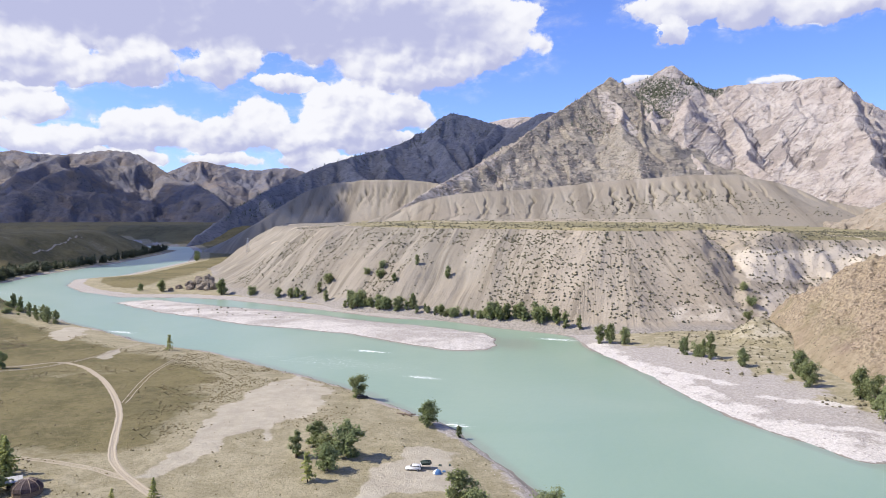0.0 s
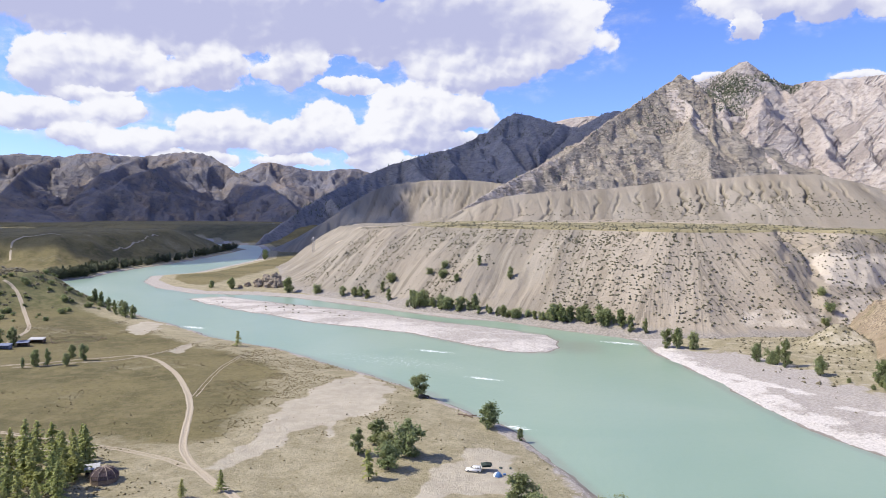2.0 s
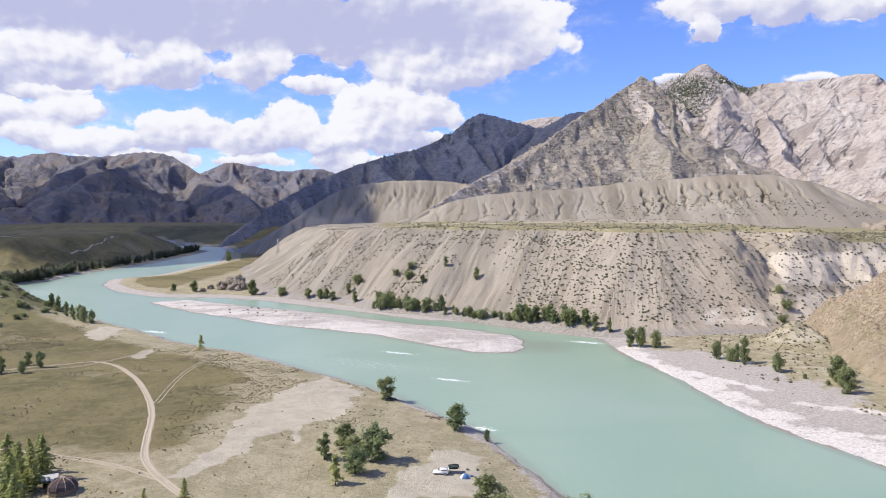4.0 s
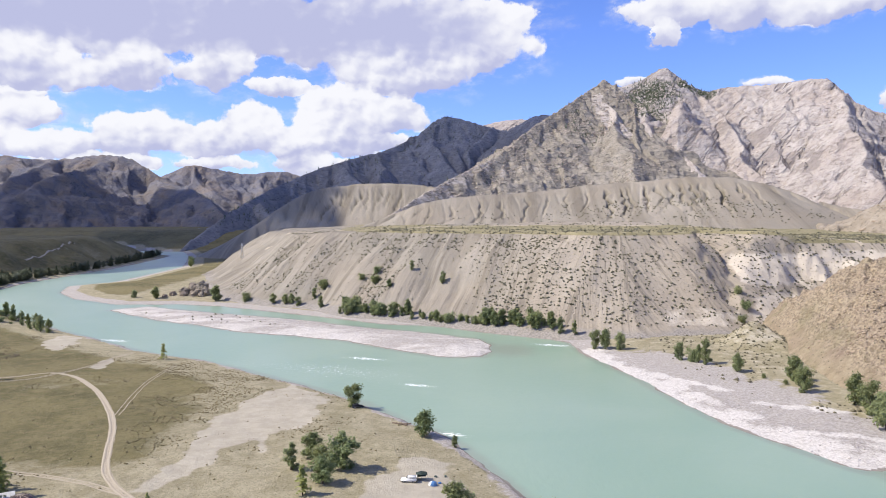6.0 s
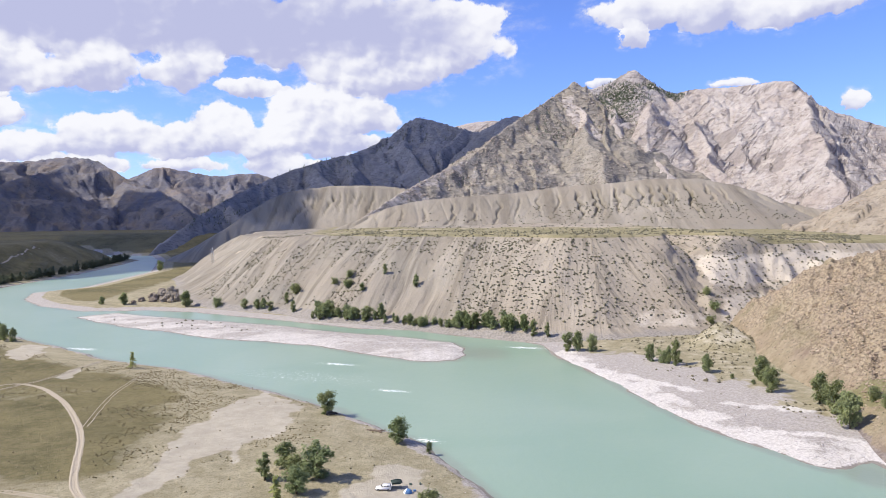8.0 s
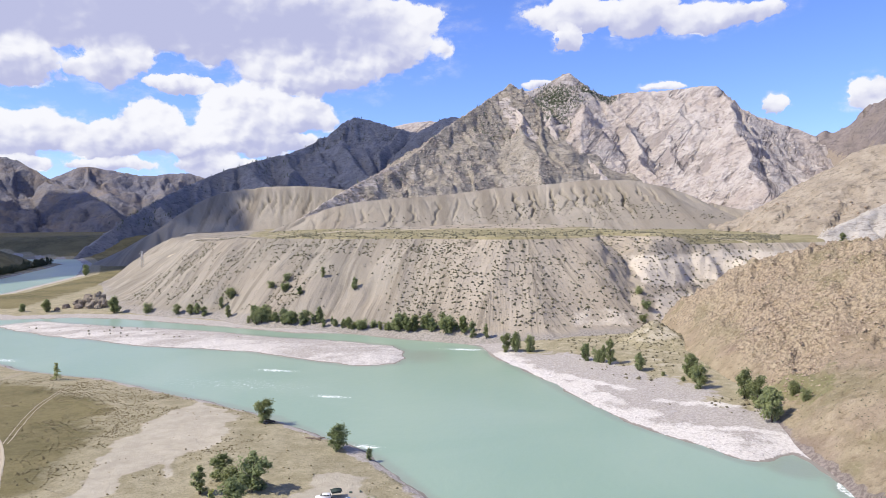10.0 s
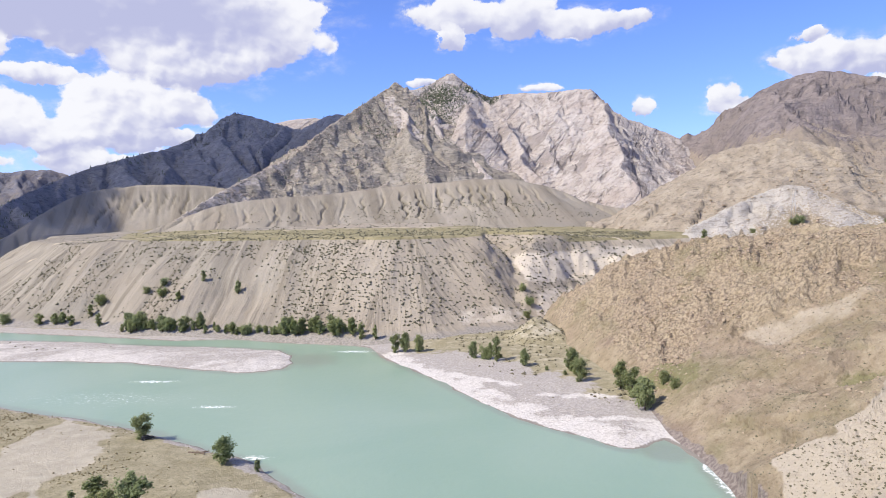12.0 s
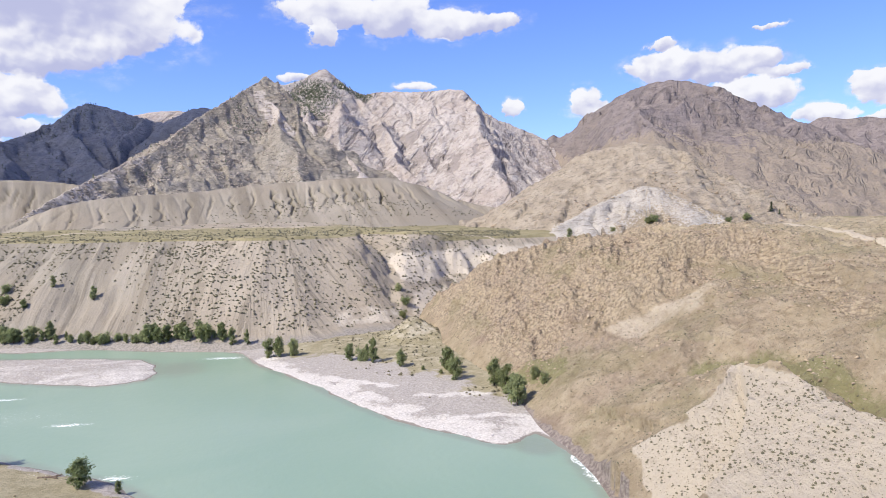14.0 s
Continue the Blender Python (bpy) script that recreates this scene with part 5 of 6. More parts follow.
def scatter(name, X, Y, Z, radii, mat, label, category, squash=0.75, rough=0.45, seed=1, long=1.0, bearing=0.0):
    """Many small lumps that nobody could count, as one object; long ones lie along a bearing."""
    rng = np.random.RandomState(seed)
    n = len(X)
    lumps = (LUMP[None] + rng.uniform(-rough, rough, (n, 6, 3)) * 0.8) * radii[:, None, None] * np.array((long, 1, squash)) * 1.12
    turn = rng.uniform(0, 6.28, n) if long == 1.0 else bearing + rng.normal(0, 0.7, n)
    c, s = np.cos(turn)[:, None], np.sin(turn)[:, None]
    lumps = np.stack([lumps[..., 0] * c - lumps[..., 1] * s, lumps[..., 0] * s + lumps[..., 1] * c, lumps[..., 2]], 2)
    co = (lumps + np.stack([X, Y, Z + radii * squash * 0.45], 1)[:, None]).reshape(-1, 3)
    faces = (LUMP_FACES[None] + (np.arange(n) * 6)[:, None, None]).reshape(-1, 3)
    me = bpy.data.meshes.new(name)
    me.vertices.add(len(co))
    me.vertices.foreach_set("co", co.astype(np.float32).ravel())
    me.loops.add(faces.size)
    me.loops.foreach_set("vertex_index", faces.ravel().astype(np.int32))
    me.polygons.add(len(faces))
    me.polygons.foreach_set("loop_start", np.arange(0, faces.size, 3, dtype=np.int32))
    me.update(calc_edges=True)
    me.materials.append(mat)
    return tagged(new(name, me), label, category, kind="stuff")


rng = np.random.RandomState(3)


def sprinkle(n, a0, a1, r0, r1, height, keep):
    """Random places on a slope where keep(X, Y, Z) is likely."""
    a, r = np.radians(rng.uniform(a0, a1, n)), np.sqrt(rng.uniform(r0 ** 2, r1 ** 2, n))
    X, Y = r * np.sin(a), r * np.cos(a)
    Z = height(X, Y)
    ok = rng.rand(n) < keep(X, Y, Z)
    return X[ok], Y[ok], Z[ok]


def on_bluff(X, Y, Z):
    d, s = inside(BLUFF_LAND, X, Y)
    rows = smooth(ridged(s / 9 + d * 0.022, d / 120, 3), 0.62, 0.42) * smooth(fbm(X / 40, Y / 40, 3), -0.5, 0.5)
    even = smooth(X, 10, 60) * 0.40 * (0.4 + 0.6 * smooth(fbm(X / 25, Y / 25 + 7, 3), -0.5, 0.2))
    return np.clip((rows * 0.60 * (1 - 0.65 * smooth(X, 40, 100)) + even) * smooth(Z, 5, 14) * smooth(Z, 70, 60) * (ground_height(X, Y) < Z), 0, 1)


X, Y, Z = sprinkle(56000, -18, 34, 420, 760, bluff_height, on_bluff)
scatter("bluff_shrubs", X, Y, Z, 0.36 + 0.72 * rng.rand(len(X)) ** 1.6, SCRUB, "low dark shrubs dotted over the bare bluff", "shrubs")


def on_rilled(X, Y, Z):
    _, d, s, _ = tent(curve(RILLED, 1), X, Y, 0.42, 0.8, 150)
    row = 1.4 * gullies(X, Y, d, s, 0.0) + gullies(X, Y, d - 30, s, 0.0)
    return np.clip(np.where(Z > 76, row * 0.5 + 0.26 * smooth(d, 40, 90), 0.03) * smooth(fbm(X / 45, Y / 45, 3), -0.9, 0.3), 0, 1)


X, Y, Z = sprinkle(26000, -12, 36, 760, 1040, lambda X, Y: np.maximum(bluff_height(X, Y), hill_height(RILLED, 0.42, 0.0)(X, Y)), on_rilled)
scatter("terrace_shrubs", X, Y, Z, rng.uniform(0.5, 1.3, len(X)), SCRUB, "scattered shrubs on the terrace and the rilled hill", "shrubs")


def sandy(X, Y):
    return np.max([smooth(inside(p, X, Y)[0] + fbm(X / 9, Y / 9, 4) * 3.5, -2, 3) for p in SAND], 0)


def on_hillside(X, Y, Z):
    m = hillside_masks(X, Y, Z)
    return np.clip((0.16 + 0.75 * m["pale"] * smooth(fbm(X / 18, Y / 18, 3), -0.6, 0.3) + 0.12 * smooth(fbm(X / 30, Y / 30, 3), 0.0, 0.5)) * smooth(Z, 4, 10), 0, 1)


X, Y, Z = sprinkle(70000, 22, 66, 140, 480, hillside_height, on_hillside)
scatter("hillside_shrubs", X, Y, Z, 0.10 + 0.34 * rng.rand(len(X)) ** 2.2, SCRUB, "small dry shrubs on the brown hillside", "shrubs")


def on_flat(X, Y, Z):
    grass = ground_masks(X, Y, Z)["grass"]
    edge = smooth(grass, 0.10, 0.35) * smooth(grass, 0.80, 0.55) * smooth(fbm(X / 12, Y / 12, 3), -0.4, 0.4)
    dt = along(TRACKS[0], X, Y)[0]
    east = smooth(X + 0.40 * Y, -25, 0) * smooth(X, -20, -60) * smooth(Y, 205, 235)   # between the track and the river
    return np.clip((inside(NEAR_LAND, X, Y)[0] > 4) * (0.55 * edge + 0.012 + 0.60 * east * smooth(fbm(X / 14 + 4, Y / 14, 4), -0.5, 0.4)) * (1 - 0.97 * sandy(X, Y)) * smooth(dt, 2.5, 4), 0, 1)


X, Y, Z = sprinkle(150000, -42, 6, 150, 520, ground_height, on_flat)
scatter("sage_tufts", X, Y, Z, 0.10 + 0.30 * rng.rand(len(X)) ** 2, SAGE, "dry sage tufts on the river flat", "tufts")
X, Y, Z = sprinkle(26000, -42, -30, 470, 720, ground_height, lambda X, Y, Z: (inside(NEAR_LAND, X, Y)[0] > 6) * smooth(along(KNOLL, X, Y)[0], 75, 25) * smooth(fbm(X / 22, Y / 22, 4), -0.2, 0.5) * 0.6 * smooth(along(TRACKS[4], X, Y)[0], 3, 5))
scatter("knoll_shrubs", X, Y, Z, 0.35 + 0.9 * rng.rand(len(X)) ** 2, SCRUB, "low dark shrubs over the rocky green knoll", "shrubs")
X, Y, Z = sprinkle(900, -27, -8, 490, 650, bar_height, lambda X, Y, Z: (Z > 0.9) * smooth(fbm(X / 15, Y / 15, 3), 0.0, 0.5) * 0.35)
scatter("bar_shrubs", X, Y, Z, rng.uniform(0.35, 0.9, len(X)), SCRUB, "few low shrubs on the gravel bar", "shrubs")
X, Y, Z = sprinkle(9000, 8, 36, 290, 470, ground_height, lambda X, Y, Z: smooth(inside(FAR_LAND, X, Y)[0], 24, 40) * smooth(fbm(X / 14, Y / 14, 3), -0.3, 0.4) * 0.4 * (Y < 440))
scatter("shore_shrubs", X, Y, Z, 0.2 + 0.7 * rng.rand(len(X)) ** 2, SCRUB, "dry shrubs between the beach and the bluff", "shrubs")
X, Y, Z = sprinkle(9000, 21, 29, 395, 465, ground_height, lambda X, Y, Z: smooth(np.hypot(X - 182, Y - 392), 26, 18) * 0.05)
scatter("mound_shrubs", X, Y, Z, rng.uniform(0.3, 0.8, len(X)), SCRUB, "low shrubs on the small earth mound", "shrubs")
X, Y, Z = sprinkle(9000, 10, 44, 190, 440, ground_height, lambda X, Y, Z: (inside(FAR_LAND, X, Y)[0] > 0.5) * smooth(inside(FAR_LAND, X, Y)[0], 24, 5) * 0.8 * (Y < 430))
scatter("beach_stones", X, Y, Z, rng.uniform(0.12, 0.42, len(X)), STONE, "pale rounded stones on the gravel beach", "stones", 0.6)
X, Y, Z = sprinkle(4000, -27, 6, 370, 650, bar_height, lambda X, Y, Z: (Z > 0.15) * 0.8)
scatter("bar_stones", X, Y, Z, rng.uniform(0.12, 0.32, len(X)), STONE, "pale rounded stones on the gravel bar", "stones", 0.6)
X, Y, Z = sprinkle(9000, -30, 14, 150, 330, ground_height, lambda X, Y, Z: (inside(NEAR_LAND, X, Y)[0] > 0.5) * smooth(inside(NEAR_LAND, X, Y)[0], 10, 2) * 0.6)
scatter("shore_stones", X, Y, Z, rng.uniform(0.08, 0.26, len(X)), STONE, "stones along the near shore", "stones", 0.6)


def far_wood(name, X, Y, Z, heights, label, seed=2):
    """Far conifers, a few facets each, as one wood."""
    r = np.random.RandomState(seed)
    n, k = len(X), 5
    ang = np.arange(k) * 2 * math.pi / k
    ring = np.stack([np.cos(ang), np.sin(ang), np.full(k, 0.10)], 1)
    base = np.concatenate([ring * (0.21, 0.21, 1), ring * (0.13, 0.13, 1) + (0, 0, 0.38), [(0, 0, 1.0)]])
    co = base[None] * heights[:, None, None] * (1 + r.uniform(-0.25, 0.25, (n, 2 * k + 1, 1)) * (1, 1, 0.2)) + np.stack([X, Y, Z - 0.5], 1)[:, None]
    quads = [(j, (j + 1) % k, k + (j + 1) % k) for j in range(k)] + [(j, k + (j + 1) % k, k + j) for j in range(k)] + [(k + j, k + (j + 1) % k, 2 * k) for j in range(k)]
    faces = (np.array(quads)[None] + (np.arange(n) * (2 * k + 1))[:, None, None]).reshape(-1, 3)
    me = bpy.data.meshes.new(name)
    me.from_pydata(co.reshape(-1, 3).tolist(), [], faces.tolist())
    me.materials.append(FAR_WOOD)
    return tagged(new(name, me), label, "wood", kind="stuff")


# needle colour is lifted to include the haze of distance
FAR_WOOD = material("hazed_needles", leaf_look((0.085, 0.10, 0.07), (0.14, 0.158, 0.108)))
X, Y, Z = sprinkle(16000, -22, 13, 1750, 3050, DARK_HEIGHT, lambda X, Y, Z: (Z > 60) * (0.10 + 0.5 * smooth(along(DARK, X, Y)[0], 140, 10)) * smooth(fbm(X / 120, Y / 120, 3), -0.4, 0.4))
far_wood("mountain_wood", X, Y, Z, rng.uniform(5, 10, len(X)), "sparse dark conifers on the shaded mountain")
wooded = woods((600, 1930, 425, 78, 68), (555, 1900, 395, 62, 62), (560, 1860, 350, 56, 52), (700, 1970, 448, 42, 30), (755, 1962, 430, 44, 25), (668, 1290, 135, 60, 25))
X, Y, Z = sprinkle(40000, 14, 30, 1250, 2120, PEAK_HEIGHT, lambda X, Y, Z: 0.42 * smooth(wooded(X, Y, Z)["wood"] + 0.22 * fbm(X / 25, Y / 25, 3), 0.28, 0.62))
far_wood("peak_wood", X, Y, Z, rng.uniform(4, 8, len(X)), "dark conifers below the pointed peak", 3)
X, Y, Z = sprinkle(9000, -4, 22, 1250, 2080, SPUR_HEIGHT, lambda X, Y, Z: 0.25 * smooth(along(SPUR, X, Y)[0], 200, 10) * smooth(fbm(X / 70, Y / 70, 3), -0.2, 0.5) * smooth(Z, 120, 300))
far_wood("spur_wood", X, Y, Z, rng.uniform(5, 10, len(X)), "scattered conifers on the rocky spur", 4)

BROWN_STONE = material("brown_crags", leaf_look((0.205, 0.158, 0.112), (0.45, 0.365, 0.262)))


X, Y, Z = sprinkle(9000, 28, 64, 560, 900, lambda X, Y: np.maximum(TAN_HEIGHT(X, Y), WHITE_HEIGHT(X, Y)), lambda X, Y, Z: (Z > bluff_height(X, Y)) * 0.6 * smooth(fbm(X / 30, Y / 30, 3), 0.0, 0.5))
scatter("hill_rocks", X, Y, Z - 0.2, 0.4 + 1.2 * rng.rand(len(X)) ** 2, BROWN_STONE, "weathered brown rocks on the tan hill", "rocks", 0.8, 0.5, 7, 1.8, 0.9)


def on_crags(X, Y, Z):
    m = hillside_masks(X, Y, Z)
    d = inside(HILL_LAND, X, Y)[0]
    return np.clip((0.25 + 0.75 * m["crag"]) * (1 - m["pale"]) * smooth(fbm(X / 22, Y / 22, 4), -0.15, 0.6) * smooth(d, 2, 12) * smooth(d, 240, 160), 0, 1)


X, Y, Z = sprinkle(80000, 22, 66, 160, 520, hillside_height, on_crags)
scatter("hillside_rocks", X, Y, Z - 0.12, 0.16 + 0.50 * rng.rand(len(X)) ** 2.4, BROWN_STONE, "broken brown rocks jutting from the craggy hillside", "rocks", 0.8, 0.5, 6, 2.0, 0.9)

CRAG_STONE, PALE_STONE = material("grey_crags", leaf_look((0.25, 0.225, 0.19), (0.40, 0.362, 0.31))), material("pale_crags", leaf_look((0.30, 0.265, 0.24), (0.55, 0.50, 0.465)))
X, Y, Z = sprinkle(38000, -5, 19, 1150, 2000, SPUR_HEIGHT, lambda X, Y, Z: (Z > 66) * (Z > PEAK_HEIGHT(X, Y)) * smooth(fbm(X / 60, Y / 60, 4), -0.6, 0.5))
scatter("spur_crags", X, Y, Z - 0.6, 0.9 + 1.7 * rng.rand(len(X)) ** 2, CRAG_STONE, "broken grey crags on the rocky spur", "rocks", 0.7, 0.6, long=1.5, bearing=-0.5)
X, Y, Z = sprinkle(9000, 13, 40, 1350, 2050, PEAK_HEIGHT, lambda X, Y, Z: (Z > 110) * (Z > SPUR_HEIGHT(X, Y)) * smooth(fbm(X / 60, Y / 60, 3), 0.0, 0.6))
scatter("peak_crags", X, Y, Z - 0.9, 0.9 + 1.6 * rng.rand(len(X)) ** 2, PALE_STONE, "broken pale crags on the bare mountain", "rocks", 0.8, 0.5, long=2.2, bearing=1.0)

# ---- clouds that drift above the view and shade the far mountains ----
CLOUD = plain("cloud_white", (0.85, 0.86, 0.88), 1.0, 0.04, 0.004)
k = Graph(CLOUD.node_tree)   # a share of the sun comes through the vapour
thin, both = k.put("ShaderNodeBsdfTransparent"), k.put("ShaderNodeMixShader")
both.inputs[0].default_value = 0.42
k.links.new(k.nodes["Principled BSDF"].outputs[0], both.inputs[1])
k.links.new(thin.outputs[0], both.inputs[2])
k.links.new(both.outputs[0], k.nodes["Material Output"].inputs[0])


def cumulus(x, y, z, rx, ry, rz, seed):
    bm = bmesh.new()
    bmesh.ops.create_icosphere(bm, subdivisions=4, radius=1)
    r = np.random.RandomState(seed).rand(3) * 50
    for v in bm.verts:
        n = noise.fractal(v.co * 1.7 + Vector(r), 1.0, 2.0, 5)
        v.co *= 1 + 0.32 * n
        v.co = Vector((v.co.x * rx, v.co.y * ry, v.co.z * rz * (1 if v.co.z > 0 else 0.35)))
    me = bpy.data.meshes.new("cloud")
    bm.to_mesh(me)
    bm.free()
    me.polygons.foreach_set("use_smooth", np.ones(len(me.polygons), bool))
    me.materials.append(CLOUD)
    ob = tagged(new("cloud", me), "white cumulus cloud that shades the mountains below", "cloud", "cumulus clouds over the valley")
    ob.location = (x, y, z)


cumulus(-1230, 2380, 1500, 640, 700, 160, 1)
cumulus(-2650, 2200, 1520, 800, 780, 190, 2)
cumulus(-1840, 1560, 1500, 400, 380, 120, 3)
cumulus(-2080, 1060, 1500, 300, 330, 110, 4)
cumulus(-1745, 1325, 1500, 215, 280, 90, 5)

# ---- wheel tracks ----
def rut_look(k, b):
    p = k.place()
    n = k.noise(p, 0.8, 5.0, 0.65)
    finish(k, b, k.mix(n, (0.34, 0.29, 0.215), (0.46, 0.40, 0.31)), 0.95, n, 0.05)


RUT = material("bare_track_earth", rut_look)
for line, wide in zip(TRACKS, (0.42, 0.30, 0.22, 0.36, 0.45)):
    path = []
    for p, q in zip(line[:-1], line[1:]):
        n = max(1, int(math.hypot(q[0] - p[0], q[1] - p[1]) / 1.2))
        path += [(p[0] + (q[0] - p[0]) * i / n, p[1] + (q[1] - p[1]) * i / n) for i in range(n)]
    P = np.array(path + [line[-1]])
    T = np.gradient(P, axis=0)
    T /= np.linalg.norm(T, axis=1)[:, None]
    side = np.stack([T[:, 1], -T[:, 0]], 1)
    co, faces = [], []
    for off in (-0.72, 0.72):
        way_along = np.arange(len(P)) * 1.2
        mid_line = P + side * (off + 0.25 * fbm(way_along[:, None] / 14, way_along[:, None] * 0 + off, 2))
        w = wide * (0.85 + 0.14 * fbm(way_along / 5, way_along * 0 + 3 + off, 3))[:, None]
        base = len(co)
        for lane in (-1, 0, 1):
            Q = mid_line + side * w * lane
            z = ground_height(Q[:, 0], Q[:, 1]) + (0.16 if lane == 0 else 0.10)
            co += np.column_stack([Q, z]).tolist()
        n = len(P)
        for lane in (0, 1):
            faces += [(base + lane * n + i, base + (lane + 1) * n + i, base + (lane + 1) * n + i + 1, base + lane * n + i + 1) for i in range(n - 1)]
    me = bpy.data.meshes.new("dirt_track")
    me.from_pydata(co, [], faces)
    me.materials.append(RUT)
    tagged(new("dirt_track", me), "pale dirt track with two wheel ruts across the flat", "track", kind="structure")


def road(points, wide, label):
    """A graded dirt road laid over the land."""
    line = curve(points)
    path = []
    for p, q in zip(line[:-1], line[1:]):
        n = max(1, int(math.hypot(q[0] - p[0], q[1] - p[1]) / 3))
        path += [(p[0] + (q[0] - p[0]) * i / n, p[1] + (q[1] - p[1]) * i / n) for i in range(n)]
    P = np.array(path)
    T = np.gradient(P, axis=0)
    T /= np.linalg.norm(T, axis=1)[:, None]
    side = np.stack([T[:, 1], -T[:, 0]], 1)
    n = len(P)
    way_along = np.arange(n) * 3.0
    co = []
    for lane in (-1, -0.4, 0.4, 1):
        Q = P + side * (wide * lane * (1 + 0.25 * fbm(way_along / 12, way_along * 0 + lane, 3)))[:, None]
        z = np.array([lie(x, y) for x, y in Q]) + (0.35 if abs(lane) < 1 else 0.05)
        co += np.column_stack([Q, z]).tolist()
    faces = [(l * n + i, (l + 1) * n + i, (l + 1) * n + i + 1, l * n + i + 1) for l in range(3) for i in range(n - 1)]
    me = bpy.data.meshes.new("dirt_road")
    me.from_pydata(co, [], faces)
    me.materials.append(RUT)
    tagged(new("dirt_road", me), label, "road", kind="structure")


road([(-200, 800), (-140, 761), (-85, 732), (-50, 735), (-15, 760), (60, 770), (134, 753), (174, 722), (215, 697), (264, 677), (310, 649), (334, 590), (342, 545)], 2.2, "pale dirt road along the top of the terrace")
road([(300, 150), (329, 189), (358, 223), (389, 270), (400, 320)], 2.5, "pale dirt road over the brown hilltop")
road([(-660, 860), (-676, 882), (-682, 895), (-676, 908), (-661, 925), (-640, 945)], 1.3, "pale dirt road up the left terrace")
road([(-590, 985), (-595, 1003), (-610, 1099), (-631, 1200)], 1.2, "dirt road up the left terrace face")

# ---- things that people left ----
def box(bm, x0, x1, y0, y1, z0, z1, bevel=0.0):
    """A block, its edges eased by bevel."""
    part_bm = bmesh.new()
    bmesh.ops.create_cube(part_bm, size=1)
    for v in part_bm.verts:
        v.co = Vector(((x0 + x1) / 2 + v.co.x * (x1 - x0), (y0 + y1) / 2 + v.co.y * (y1 - y0), (z0 + z1) / 2 + v.co.z * (z1 - z0)))
    if bevel:
        bmesh.ops.bevel(part_bm, geom=part_bm.edges[:], offset=bevel, segments=2, affect="EDGES")
    me = bpy.data.meshes.new("tmp")
    part_bm.to_mesh(me)
    part_bm.free()
    bm.from_mesh(me)
    bpy.data.meshes.remove(me)


def hull(bm, profile, half, tuck=0.0):
    """A body from a side profile (x, z), as wide as 2 * half, narrower at its top by tuck."""
    top = max(z for _, z in profile)
    low = min(z for _, z in profile)
    sides = []
    for sgn in (-1, 1):
        sides.append([bm.verts.new((x, sgn * (half - tuck * (z - low) / (top - low)), z)) for x, z in profile])
    n = len(profile)
    for i in range(n):
        bm.faces.new((sides[0][i], sides[0][(i + 1) % n], sides[1][(i + 1) % n], sides[1][i]))
    bm.faces.new(sides[0][::-1])
    bm.faces.new(sides[1])
    bmesh.ops.bevel(bm, geom=[e for e in bm.edges], offset=0.05, segments=2, affect="EDGES")
    bmesh.ops.recalc_face_normals(bm, faces=bm.faces[:])


WHITE_PAINT, BLACK_PAINT = plain("white_car_paint", (0.78, 0.78, 0.76), 0.25, 0.03), plain("black_car_paint", (0.02, 0.02, 0.022), 0.25, 0.1)
GLASS_DARK = plain("car_glass", (0.02, 0.025, 0.03), 0.05, 0.1)
RUBBER, STEEL = plain("tyre_rubber", (0.03, 0.03, 0.03), 0.9), plain("steel", (0.5, 0.5, 0.5), 0.4, 0.1, metal=1.0)
LAMP_GLASS = plain("lamp_glass", (0.7, 0.7, 0.68), 0.1)
GREEN_CLOTH, BLUE_CLOTH, WHITE_CLOTH = plain("green_canvas", (0.085, 0.115, 0.10), 0.9), plain("blue_nylon", (0.10, 0.22, 0.42), 0.6), plain("white_cloth", (0.68, 0.70, 0.72), 0.9)
FELT, RIB_WOOD, DARK_WOOD = plain("brown_felt", (0.165, 0.128, 0.13), 0.95, 0.3), plain("pale_wood", (0.38, 0.31, 0.25), 0.8), plain("weathered_wood", (0.17, 0.13, 0.10), 0.9, 0.3)
TIN, BLUE_TIN = plain("pale_tin_roof", (0.46, 0.46, 0.46), 0.6, 0.12), plain("blue_grey_tin", (0.20, 0.23, 0.32), 0.6, 0.2)
ROCK = material("grey_boulder", rock_look((0.255, 0.22, 0.17), (0.35, 0.305, 0.24), (0.14, 0.118, 0.09), (0.1, 0.1, 0.06), (0.27, 0.19, 0.145), 0.25))


def set_down(thing, x, y, turn, sink=0.0):
    thing.matrix_basis = pose(x, y, lie(x, y) - sink, 0, 0, turn)
    return thing


